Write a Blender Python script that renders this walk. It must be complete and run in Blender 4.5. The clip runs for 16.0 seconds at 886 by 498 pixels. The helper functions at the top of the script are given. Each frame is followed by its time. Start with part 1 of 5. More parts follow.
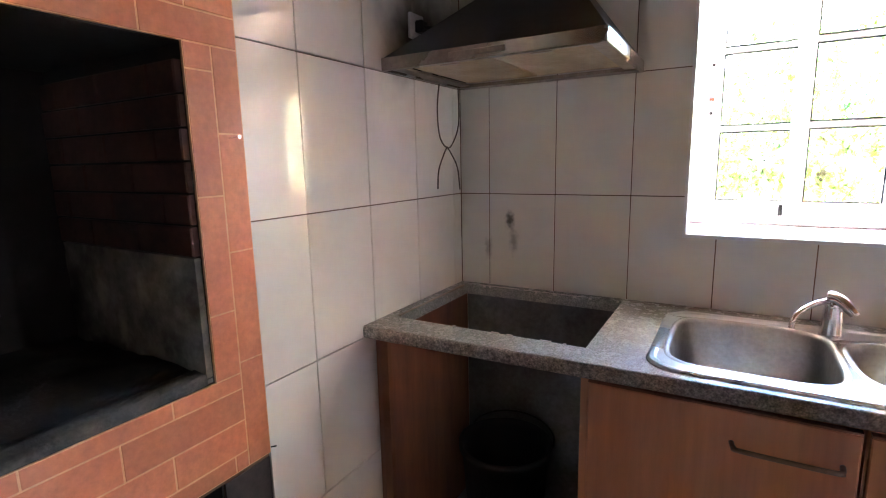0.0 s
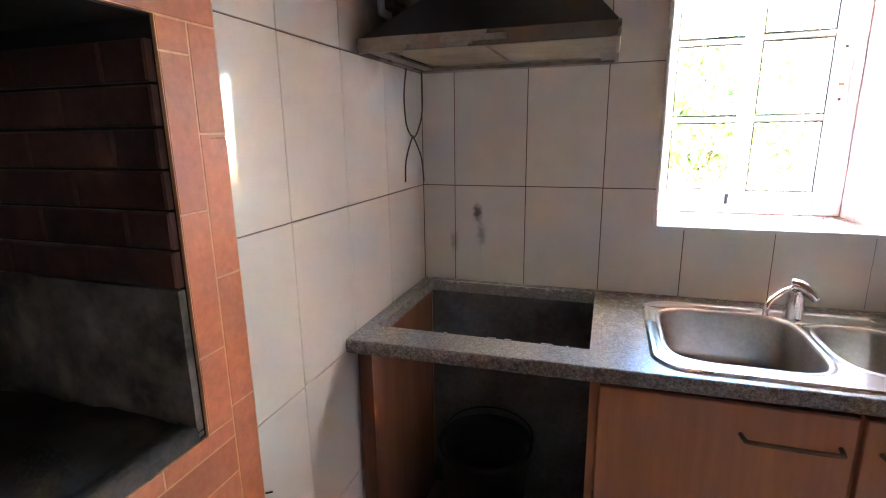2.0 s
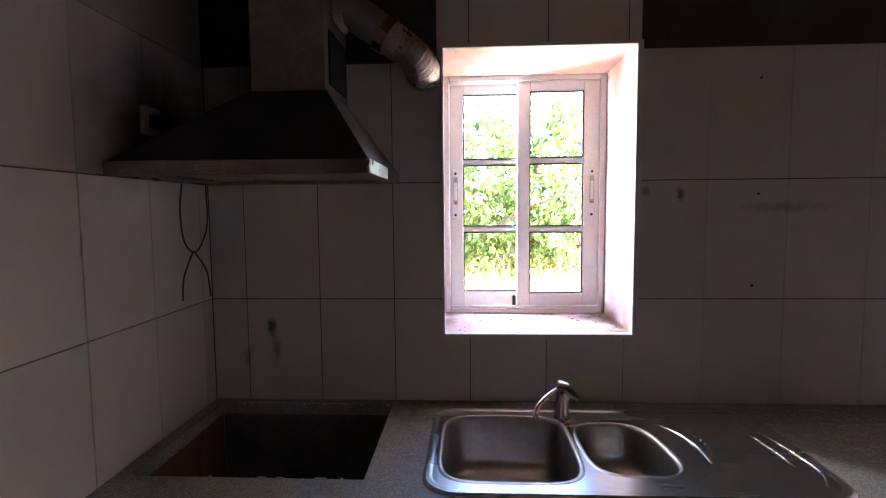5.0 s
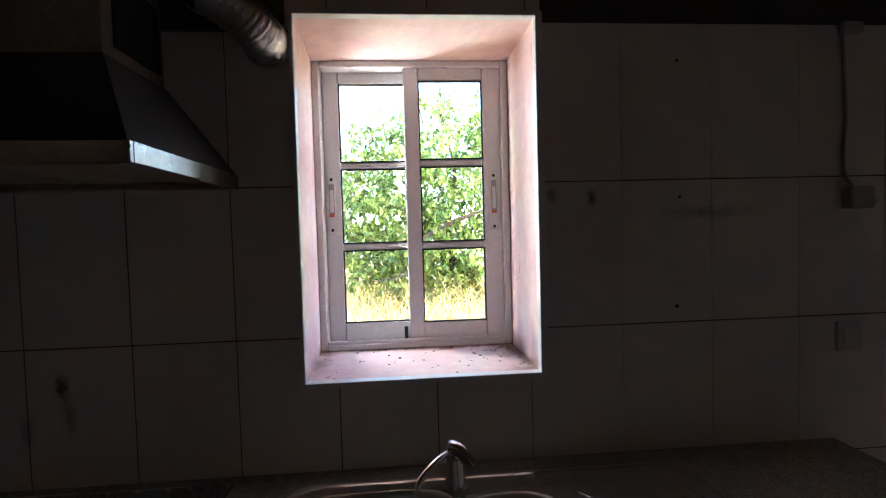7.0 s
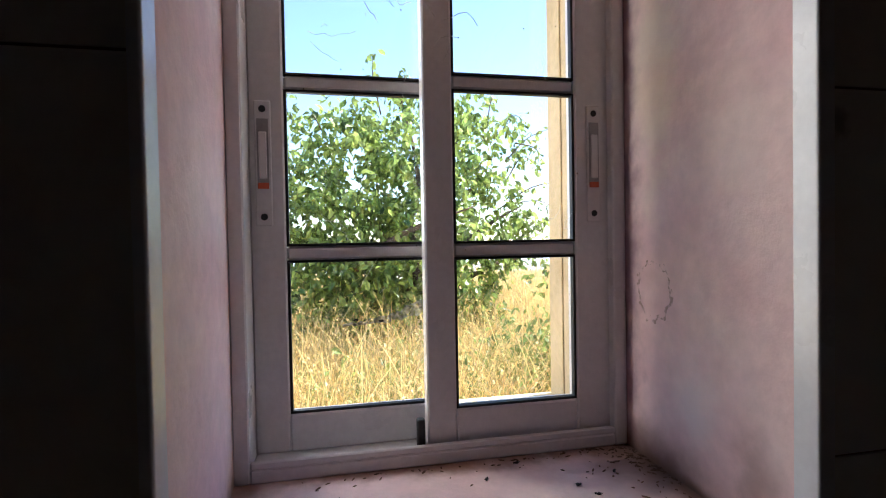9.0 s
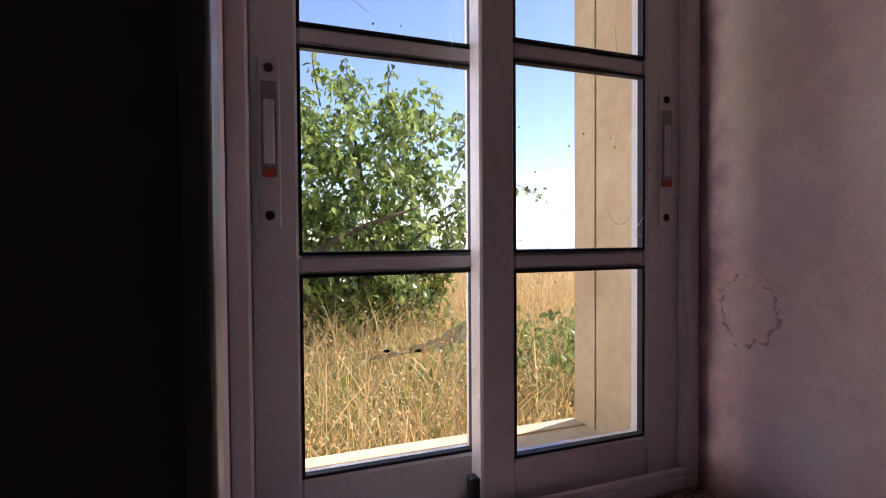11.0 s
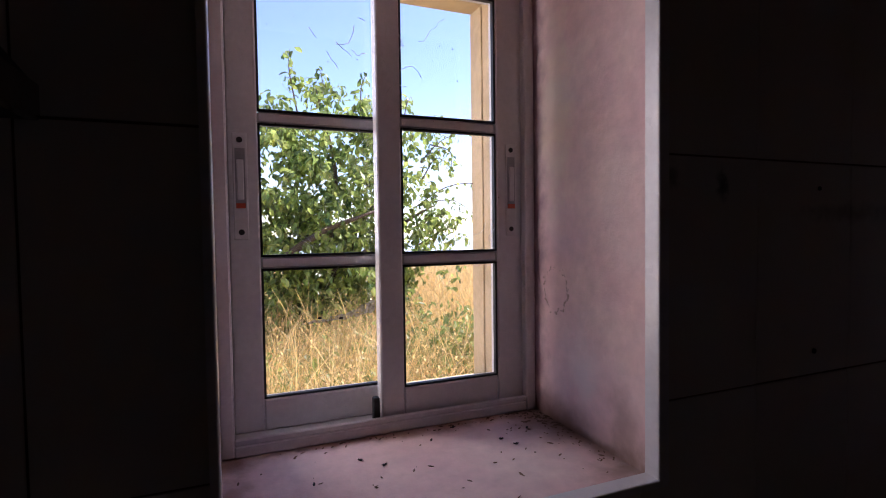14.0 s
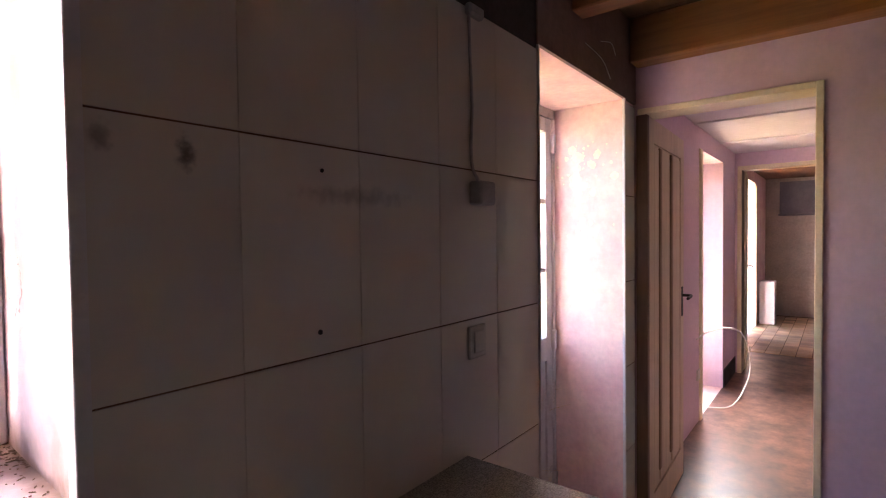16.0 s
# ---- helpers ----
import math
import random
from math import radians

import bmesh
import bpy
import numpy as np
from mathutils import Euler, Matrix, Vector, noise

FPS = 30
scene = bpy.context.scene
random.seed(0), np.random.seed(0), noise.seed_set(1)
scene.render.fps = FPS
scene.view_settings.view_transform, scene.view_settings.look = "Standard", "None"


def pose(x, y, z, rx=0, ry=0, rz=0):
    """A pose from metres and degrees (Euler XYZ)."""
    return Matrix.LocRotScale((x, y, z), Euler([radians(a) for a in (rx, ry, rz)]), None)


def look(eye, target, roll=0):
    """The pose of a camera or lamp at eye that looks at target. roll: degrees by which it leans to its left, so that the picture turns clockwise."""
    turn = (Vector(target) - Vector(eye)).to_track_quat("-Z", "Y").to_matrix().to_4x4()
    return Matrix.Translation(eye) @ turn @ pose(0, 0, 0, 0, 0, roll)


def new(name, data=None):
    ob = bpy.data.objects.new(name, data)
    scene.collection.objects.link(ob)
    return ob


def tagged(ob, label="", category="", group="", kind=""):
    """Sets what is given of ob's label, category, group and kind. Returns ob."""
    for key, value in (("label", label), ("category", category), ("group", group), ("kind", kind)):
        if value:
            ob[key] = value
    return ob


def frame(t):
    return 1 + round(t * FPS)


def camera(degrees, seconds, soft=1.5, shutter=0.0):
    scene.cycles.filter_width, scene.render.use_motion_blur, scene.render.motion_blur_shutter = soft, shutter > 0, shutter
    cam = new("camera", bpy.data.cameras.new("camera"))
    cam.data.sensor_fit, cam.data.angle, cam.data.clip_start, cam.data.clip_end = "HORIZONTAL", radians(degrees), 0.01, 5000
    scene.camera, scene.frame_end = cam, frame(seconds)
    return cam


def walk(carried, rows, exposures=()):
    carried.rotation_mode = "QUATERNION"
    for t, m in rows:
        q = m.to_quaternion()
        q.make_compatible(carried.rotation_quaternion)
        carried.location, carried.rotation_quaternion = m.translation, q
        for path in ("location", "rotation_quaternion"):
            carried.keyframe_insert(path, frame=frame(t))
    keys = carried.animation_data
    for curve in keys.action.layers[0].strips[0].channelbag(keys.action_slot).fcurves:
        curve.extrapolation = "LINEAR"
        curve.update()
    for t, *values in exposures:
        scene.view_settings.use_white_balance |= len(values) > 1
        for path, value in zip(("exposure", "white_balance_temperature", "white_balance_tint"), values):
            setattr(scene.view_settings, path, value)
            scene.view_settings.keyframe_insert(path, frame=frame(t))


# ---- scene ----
cam = camera(83.0, 16.0, soft=1.1)
PATH = [
    (0, (-0.009, 0.015, 1.383), (-1.002, 1.717, 1.04), -1.2),
    (0.5, (-0.139, 0.048, 1.397), (-1.028, 1.796, 1.005), -1.2),
    (1, (-0.204, 0.042, 1.364), (-1.0, 1.827, 0.939), -1.1),
    (1.5, (-0.284, 0.035, 1.381), (-0.95, 1.868, 0.937), -0.8),
    (2, (-0.285, 0.016, 1.444), (-0.894, 1.866, 0.992), -0.8),
    (2.5, (-0.294, -0.002, 1.498), (-0.833, 1.87, 1.046), -0.9),
    (3, (-0.27, -0.019, 1.536), (-0.741, 1.879, 1.117), -0.8),
    (3.5, (-0.251, -0.025, 1.544), (-0.649, 1.906, 1.205), -0.8),
    (4, (-0.226, -0.029, 1.548), (-0.546, 1.929, 1.293), -0.6),
    (4.5, (-0.175, 0.017, 1.535), (-0.377, 1.998, 1.353), -0.5),
    (5, (-0.055, 0.084, 1.555), (-0.153, 2.075, 1.4), -0.5),
    (7.5, (0.121, 0.628, 1.517), (0.35, 2.614, 1.442), -1.4),
    (8, (0.088, 0.874, 1.505), (0.381, 2.852, 1.432), -1.0),
    (8.5, (0.07, 1.1, 1.502), (0.402, 3.072, 1.453), -1.0),
    (9, (0.011, 1.292, 1.496), (0.412, 3.251, 1.455), -1.0),
    (9.5, (-0.056, 1.436, 1.502), (0.416, 3.379, 1.457), -1.0),
    (11.8, (-0.117, 1.506, 1.514), (0.623, 3.363, 1.451), -0.1),
    (12, (-0.103, 1.47, 1.523), (0.613, 3.335, 1.434), -0.4),
    (12.5, (-0.093, 1.368, 1.506), (0.623, 3.234, 1.434), -0.7),
    (13, (-0.122, 1.271, 1.51), (0.607, 3.132, 1.449), -0.8),
    (13.5, (-0.124, 1.201, 1.531), (0.604, 3.061, 1.455), -0.7),
    (14, (-0.102, 1.131, 1.531), (0.642, 2.986, 1.46), -0.8),
    (14.5, (-0.062, 1.049, 1.53), (0.766, 2.868, 1.443), -0.5),
    (15, (0.039, 0.986, 1.5), (1.026, 2.724, 1.45), -0.9),
    (15.5, (0.146, 0.963, 1.491), (1.419, 2.505, 1.434), -0.8),
    (16, (0.281, 0.981, 1.478), (1.851, 2.219, 1.424), -0.7),
]
walk(cam, [(t, look(eye, target, roll)) for t, eye, target, roll in PATH],
     exposures=[(0.0, 6.8, 5800, 2), (2.5, 6.9, 5800, 2), (3.5, 6.0, 5750, 3), (4.0, 5.35, 5750, 7), (5.0, 4.5, 5750, 10), (7.5, 3.0, 5750, 3), (8.5, 2.3, 5850, 6), (9.0, 1.65, 6000, 9), (9.7, 0.8, 6200, 22), (12.5, 0.72, 6150, 27), (13.5, 1.0, 6150, 29), (14.5, 1.5, 5950, 30), (15.0, 2.3, 5800, 16), (15.5, 3.25, 5900, 13), (16.0, 4.5, 6650, 22)])


# ---- world, sun and exposure ----
world = bpy.data.worlds.new("sky")
scene.world = world
world.use_nodes = True
wn = world.node_tree
sky = wn.nodes.new("ShaderNodeTexSky")
sky.sky_type = "NISHITA"
sky.sun_disc = False
sky.dust_density, sky.air_density = 0.05, 0.8
SUN_TO = Vector((1.0, 0.28, 1.2)).normalized()
sky.sun_elevation = math.asin(SUN_TO.z)
sky.sun_rotation = math.atan2(SUN_TO.x, SUN_TO.y)
bg = wn.nodes["Background"]
bg.inputs["Strength"].default_value = 0.15
wn.links.new(sky.outputs[0], bg.inputs["Color"])
sun_data = bpy.data.lights.new("sun", "SUN")
sun_data.energy, sun_data.angle, sun_data.color = 5.0, radians(0.55), (1.0, 0.95, 0.86)
sun = new("sun", sun_data)
sun.matrix_world = look((0, 0, 0), tuple(-SUN_TO))


def window_lamp(name, at, to, w, h, power, colour, spread=180):
    """Area lamp added at an opening to stand in for skylight."""
    d = bpy.data.lights.new(name, "AREA")
    d.shape, d.size, d.size_y, d.energy, d.color = "RECTANGLE", w, h, power, colour
    d.spread = radians(spread)
    ob = new(name, d)
    ob.matrix_world = look(at, to)
    return ob


# Unseen lamp at the left outer jamb, added to brighten the right reveal.
window_lamp("reveal_fill_lamp", (-0.134, 2.242, 1.62), (0.477, 1.86, 1.58), 0.15, 0.86, 1.9, (1.0, 0.97, 0.92))
window_lamp("skylight_door", (2.11, 2.115, 1.47), (2.11, 0.0, 1.2), 0.62, 0.95, 0.06, (0.95, 0.97, 1.0))
window_lamp("skylight_hall", (5.17, 1.972, 1.3), (4.15, 1.25, 0.1), 0.22, 1.0, 2.0, (1.0, 0.98, 0.95), 100)


# ---- materials ----
def rgb(c):
    return (c[0], c[1], c[2], 1.0)


def mat(name, c1, c2=None, rough=0.5, metal=0.0, scale=5.0, fine=60.0, bump=0.1, dist=0.002, spec=0.5,
        stretch=(1, 1, 1), rnd=0.0, coat=0.0, vary=0.12, spots=(), spot_colour=(0.02, 0.015, 0.012), trans=0.0, ring_at=None, isl=0.0, rough_vary=0.12):
    """Base colour between c1 and c2 by a broad and a fine noise; fine relief; optional stains and painted light or
    shade at given places.
    """
    m = bpy.data.materials.new(name)
    m.use_nodes = True
    t = m.node_tree
    n, l = t.nodes, t.links
    b = n["Principled BSDF"]
    geo = n.new("ShaderNodeNewGeometry")
    mp = n.new("ShaderNodeMapping")
    mp.inputs["Scale"].default_value = stretch
    l.new(geo.outputs["Position"], mp.inputs["Vector"])
    big, small = n.new("ShaderNodeTexNoise"), n.new("ShaderNodeTexNoise")
    for nz, s, d in ((big, scale, 5), (small, fine, 6)):
        nz.inputs["Scale"].default_value, nz.inputs["Detail"].default_value = s, d
        nz.inputs["Roughness"].default_value = 0.62
        l.new(mp.outputs[0], nz.inputs["Vector"])
    c2 = c2 or tuple(v * (1 - vary) for v in c1)
    ramp = n.new("ShaderNodeMapRange")
    ramp.inputs["From Min"].default_value, ramp.inputs["From Max"].default_value = 0.33, 0.67
    l.new(big.outputs["Fac"], ramp.inputs["Value"])
    mix = n.new("ShaderNodeMix")
    mix.data_type = "RGBA"
    mix.inputs[6].default_value, mix.inputs[7].default_value = rgb(c1), rgb(c2)
    share = ramp.outputs[0]
    if isl:
        half = n.new("ShaderNodeMix")
        half.inputs[0].default_value = 0.6
        l.new(share, half.inputs[2]), l.new(geo.outputs["Random Per Island"], half.inputs[3])
        share = half.outputs[0]
    l.new(share, mix.inputs[0])
    hsv = n.new("ShaderNodeHueSaturation")
    l.new(mix.outputs[2], hsv.inputs["Color"])
    val = n.new("ShaderNodeMapRange")
    val.inputs["From Min"].default_value, val.inputs["From Max"].default_value = 0.3, 0.7
    val.inputs["To Min"].default_value, val.inputs["To Max"].default_value = 1 - vary, 1 + vary
    l.new(small.outputs["Fac"], val.inputs["Value"])
    out_val = val.outputs[0]
    if rnd:
        info = n.new("ShaderNodeObjectInfo")
        rm = n.new("ShaderNodeMapRange")
        rm.inputs["To Min"].default_value, rm.inputs["To Max"].default_value = 1 - rnd, 1 + rnd
        l.new(info.outputs["Random"], rm.inputs["Value"])
        mul = n.new("ShaderNodeMath")
        mul.operation = "MULTIPLY"
        l.new(out_val, mul.inputs[0]), l.new(rm.outputs[0], mul.inputs[1])
        out_val = mul.outputs[0]
    if isl:
        wn_ = n.new("ShaderNodeTexWhiteNoise")
        wn_.noise_dimensions = "1D"
        l.new(geo.outputs["Random Per Island"], wn_.inputs["W"])
        im = n.new("ShaderNodeMapRange")
        im.inputs["To Min"].default_value, im.inputs["To Max"].default_value = 1 - isl, 1 + isl
        l.new(wn_.outputs["Value"], im.inputs["Value"])
        mi = n.new("ShaderNodeMath")
        mi.operation = "MULTIPLY"
        l.new(out_val, mi.inputs[0]), l.new(im.outputs[0], mi.inputs[1])
        out_val = mi.outputs[0]
    l.new(out_val, hsv.inputs["Value"])
    colour = hsv.outputs["Color"]
    for spot in spots:
        centre, radius, amount, squash = spot[:4]
        sub = n.new("ShaderNodeVectorMath")
        sub.operation = "SUBTRACT"
        sub.inputs[1].default_value = centre
        l.new(geo.outputs["Position"], sub.inputs[0])
        sc = n.new("ShaderNodeVectorMath")
        sc.operation = "MULTIPLY"
        sc.inputs[1].default_value = squash
        l.new(sub.outputs[0], sc.inputs[0])
        ln = n.new("ShaderNodeVectorMath")
        ln.operation = "LENGTH"
        l.new(sc.outputs[0], ln.inputs[0])
        wob = n.new("ShaderNodeTexNoise")
        wob.inputs["Scale"].default_value, wob.inputs["Detail"].default_value = 1.3 / radius, 4
        l.new(geo.outputs["Position"], wob.inputs["Vector"])
        add = n.new("ShaderNodeMath")
        add.operation = "MULTIPLY_ADD"
        add.inputs[1].default_value = radius * 1.3
        l.new(wob.outputs["Fac"], add.inputs[0]), l.new(ln.outputs["Value"], add.inputs[2])
        mr = n.new("ShaderNodeMapRange")
        mr.interpolation_type = "SMOOTHSTEP"
        mr.inputs["From Min"].default_value, mr.inputs["From Max"].default_value = radius * 0.7, radius * 1.75
        mr.inputs["To Min"].default_value, mr.inputs["To Max"].default_value = amount, 0.0
        l.new(add.outputs[0], mr.inputs["Value"])
        mx = n.new("ShaderNodeMix")
        mx.data_type = "RGBA"
        mx.inputs[7].default_value = rgb(spot[4] if len(spot) > 4 else spot_colour)
        l.new(mr.outputs[0], mx.inputs[0]), l.new(colour, mx.inputs[6])
        colour = mx.outputs[2]
    if ring_at:
        dd = n.new("ShaderNodeVectorMath")
        dd.operation = "DISTANCE"
        wv = n.new("ShaderNodeTexNoise")
        wv.inputs["Scale"].default_value = 45
        l.new(geo.outputs["Position"], wv.inputs["Vector"])
        wm = n.new("ShaderNodeVectorMath")
        wm.operation = "MULTIPLY_ADD"
        wm.inputs[1].default_value = (0.03, 0.03, 0.03)
        l.new(wv.outputs["Color"], wm.inputs[0]), l.new(geo.outputs["Position"], wm.inputs[2])
        dd.inputs[1].default_value = [v + 0.015 for v in ring_at[0]]
        l.new(wm.outputs[0], dd.inputs[0])
        cmp = n.new("ShaderNodeMath")
        cmp.operation = "COMPARE"
        cmp.inputs[1].default_value, cmp.inputs[2].default_value = ring_at[1], 0.003
        l.new(dd.outputs["Value"], cmp.inputs[0])
        am = n.new("ShaderNodeMath")
        am.operation = "MULTIPLY"
        patchy = n.new("ShaderNodeTexNoise")
        patchy.inputs["Scale"].default_value = 110
        l.new(geo.outputs["Position"], patchy.inputs["Vector"])
        pm = n.new("ShaderNodeMapRange")
        pm.inputs["From Min"].default_value, pm.inputs["From Max"].default_value = 0.46, 0.60
        pm.inputs["To Max"].default_value = 0.65
        l.new(patchy.outputs["Fac"], pm.inputs["Value"])
        l.new(pm.outputs[0], am.inputs[1])
        l.new(cmp.outputs[0], am.inputs[0])
        rx = n.new("ShaderNodeMix")
        rx.data_type = "RGBA"
        rx.inputs[7].default_value = rgb((0.25, 0.15, 0.10))
        l.new(am.outputs[0], rx.inputs[0]), l.new(colour, rx.inputs[6])
        colour = rx.outputs[2]
    l.new(colour, b.inputs["Base Color"])
    rr = n.new("ShaderNodeMapRange")
    rr.inputs["To Min"].default_value, rr.inputs["To Max"].default_value = max(0.02, rough - rough_vary), min(1, rough + rough_vary)
    l.new(big.outputs["Fac"], rr.inputs["Value"])
    l.new(rr.outputs[0], b.inputs["Roughness"])
    b.inputs["Metallic"].default_value = metal
    b.inputs["Specular IOR Level"].default_value = spec
    b.inputs["Coat Weight"].default_value = coat
    b.inputs["Coat Roughness"].default_value = 0.1
    if bump:
        bp = n.new("ShaderNodeBump")
        bp.inputs["Strength"].default_value, bp.inputs["Distance"].default_value = bump, dist
        l.new(small.outputs["Fac"], bp.inputs["Height"])
        l.new(bp.outputs[0], b.inputs["Normal"])
    if trans:
        tr = n.new("ShaderNodeBsdfTranslucent")
        l.new(colour, tr.inputs["Color"])
        ms = n.new("ShaderNodeMixShader")
        ms.inputs[0].default_value = trans
        l.new(b.outputs[0], ms.inputs[1]), l.new(tr.outputs[0], ms.inputs[2])
        l.new(ms.outputs[0], n["Material Output"].inputs["Surface"])
    return m


def glass_mat(name, tint=(1, 1, 1)):
    m = bpy.data.materials.new(name)
    m.use_nodes = True
    n, l = m.node_tree.nodes, m.node_tree.links
    n.remove(n["Principled BSDF"])
    tr, gl, lw, mx = (n.new("ShaderNodeBsdfTransparent"), n.new("ShaderNodeBsdfGlossy"), n.new("ShaderNodeLayerWeight"), n.new("ShaderNodeMixShader"))
    fr, pw = n.new("ShaderNodeMath"), n.new("ShaderNodeMath")
    tr.inputs["Color"].default_value = rgb(tint)
    gl.inputs["Roughness"].default_value = 0.02
    pw.operation, fr.operation = "POWER", "MULTIPLY_ADD"
    pw.inputs[1].default_value, fr.inputs[1].default_value, fr.inputs[2].default_value = 5.0, 0.9, 0.03
    lw.inputs["Blend"].default_value = 0.5
    l.new(lw.outputs["Facing"], pw.inputs[0]), l.new(pw.outputs[0], fr.inputs[0])
    l.new(fr.outputs[0], mx.inputs[0]), l.new(tr.outputs[0], mx.inputs[1]), l.new(gl.outputs[0], mx.inputs[2])
    l.new(mx.outputs[0], n["Material Output"].inputs["Surface"])
    return m


def web_mat(name):
    """Thin grey dust, mostly see-through, thicker in flecks."""
    m = bpy.data.materials.new(name)
    m.use_nodes = True
    n, l = m.node_tree.nodes, m.node_tree.links
    b = n["Principled BSDF"]
    b.inputs["Base Color"].default_value, b.inputs["Roughness"].default_value = (0.62, 0.61, 0.59, 1), 0.95
    geo, nz, mr = n.new("ShaderNodeNewGeometry"), n.new("ShaderNodeTexNoise"), n.new("ShaderNodeMapRange")
    nz.inputs["Scale"].default_value, nz.inputs["Detail"].default_value = 160, 5
    mr.inputs["From Min"].default_value, mr.inputs["From Max"].default_value = 0.3, 0.7
    mr.inputs["To Min"].default_value, mr.inputs["To Max"].default_value = 0.15, 0.75
    tr, mx = n.new("ShaderNodeBsdfTransparent"), n.new("ShaderNodeMixShader")
    l.new(geo.outputs["Position"], nz.inputs["Vector"]), l.new(nz.outputs["Fac"], mr.inputs["Value"]), l.new(mr.outputs[0], mx.inputs[0])
    l.new(tr.outputs[0], mx.inputs[1]), l.new(b.outputs[0], mx.inputs[2]), l.new(mx.outputs[0], n["Material Output"].inputs["Surface"])
    return m


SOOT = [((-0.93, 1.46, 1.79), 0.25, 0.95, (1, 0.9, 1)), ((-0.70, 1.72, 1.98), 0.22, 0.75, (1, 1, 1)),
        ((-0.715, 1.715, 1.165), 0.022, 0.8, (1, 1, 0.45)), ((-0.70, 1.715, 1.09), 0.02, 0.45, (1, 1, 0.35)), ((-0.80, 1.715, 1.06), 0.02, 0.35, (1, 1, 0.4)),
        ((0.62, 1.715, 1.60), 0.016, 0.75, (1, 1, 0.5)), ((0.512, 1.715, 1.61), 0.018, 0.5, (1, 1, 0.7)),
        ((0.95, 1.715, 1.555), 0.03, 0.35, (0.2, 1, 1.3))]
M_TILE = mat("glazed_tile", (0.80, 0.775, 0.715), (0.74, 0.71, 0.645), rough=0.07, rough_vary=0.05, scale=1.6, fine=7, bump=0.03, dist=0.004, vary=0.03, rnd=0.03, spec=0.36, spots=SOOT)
M_GROUT = mat("stained_grout", (0.06, 0.03, 0.018), (0.24, 0.15, 0.10), rough=0.9, scale=3, fine=80, bump=0.3)
M_BRICK = mat("painted_brick", (0.61, 0.225, 0.11), (0.51, 0.17, 0.085), rough=0.45, scale=9, fine=60, bump=0.2, vary=0.12, rnd=0.12)
M_BRICK_JOINT = mat("brick_joint", (0.78, 0.46, 0.25), (0.66, 0.34, 0.17), rough=0.7, scale=9, fine=90, bump=0.2)
M_SOOT_BRICK = mat("sooty_firebrick", (0.13, 0.05, 0.034), (0.05, 0.025, 0.02), rough=0.85, scale=5, fine=50, bump=0.5, rnd=0.2, vary=0.2)
M_SOOT = mat("soot", (0.015, 0.012, 0.011), (0.03, 0.024, 0.022), rough=0.95, scale=5, fine=40, bump=0.4)
M_ASH = mat("ashy_render", (0.32, 0.30, 0.25), (0.10, 0.09, 0.075), rough=0.9, scale=11, fine=40, bump=0.5, vary=0.25,
            spots=[((-1.13, 0.61, 1.12), 0.035, 0.7, (1, 1, 0.6)), ((-1.30, 0.61, 1.10), 0.035, 0.8, (1, 1, 0.5)), ((-1.22, 0.61, 1.02), 0.03, 0.8, (1.2, 1, 0.5)), ((-1.10, 0.61, 0.985), 0.025, 0.6, (0.6, 1, 1)),
                   ((-1.43, 0.61, 1.06), 0.085, 1.0, (1, 1, 0.55), (0.016, 0.013, 0.012)), ((-1.30, 0.61, 0.94), 0.07, 1.0, (0.6, 1, 1.2), (0.02, 0.016, 0.014)), ((-1.08, 0.61, 0.935), 0.035, 0.9, (0.5, 1, 1), (0.02, 0.016, 0.014))],
            spot_colour=(0.52, 0.46, 0.34))
M_LIP = mat("worn_concrete_lip", (0.12, 0.105, 0.088), (0.035, 0.03, 0.026), rough=0.9, scale=14, fine=80, bump=0.6, dist=0.006, vary=0.25)
M_CONCRETE = mat("hearth_concrete", (0.05, 0.043, 0.038), (0.02, 0.017, 0.015), rough=0.85, scale=9, fine=70, bump=0.5, vary=0.2)
M_PINK_REVEAL = mat("pink_reveal", (0.89, 0.72, 0.66), (0.78, 0.53, 0.54), rough=0.82, scale=5.0, fine=34, bump=0.3, dist=0.006, vary=0.08, ring_at=((0.477, 1.972, 1.410), 0.042),
                    # First spot: dark strip of frame shadow and staining, put into the colour.
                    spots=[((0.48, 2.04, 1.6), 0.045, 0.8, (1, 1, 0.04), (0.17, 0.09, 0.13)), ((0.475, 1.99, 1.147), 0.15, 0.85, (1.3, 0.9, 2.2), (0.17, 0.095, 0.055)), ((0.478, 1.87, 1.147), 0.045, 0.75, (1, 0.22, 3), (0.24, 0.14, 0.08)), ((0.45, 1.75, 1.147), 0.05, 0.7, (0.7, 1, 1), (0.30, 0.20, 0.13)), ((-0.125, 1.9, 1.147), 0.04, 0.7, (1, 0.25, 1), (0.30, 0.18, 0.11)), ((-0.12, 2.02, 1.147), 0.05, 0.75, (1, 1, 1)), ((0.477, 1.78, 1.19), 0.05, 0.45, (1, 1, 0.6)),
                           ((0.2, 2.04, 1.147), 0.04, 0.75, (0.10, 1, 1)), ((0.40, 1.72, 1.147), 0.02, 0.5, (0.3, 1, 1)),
                           # Tall cream spot paints the reveal's warm light band; the others are patches.
                           ((0.477, 1.965, 1.74), 0.065, 0.75, (1, 1, 0.28), (0.90, 0.79, 0.64)), ((0.477, 1.88, 1.27), 0.05, 0.7, (1, 1, 0.6), (0.88, 0.77, 0.74)), ((0.477, 1.80, 1.60), 0.05, 0.45, (1, 1, 0.4), (0.86, 0.72, 0.66))], spot_colour=(0.22, 0.11, 0.06))
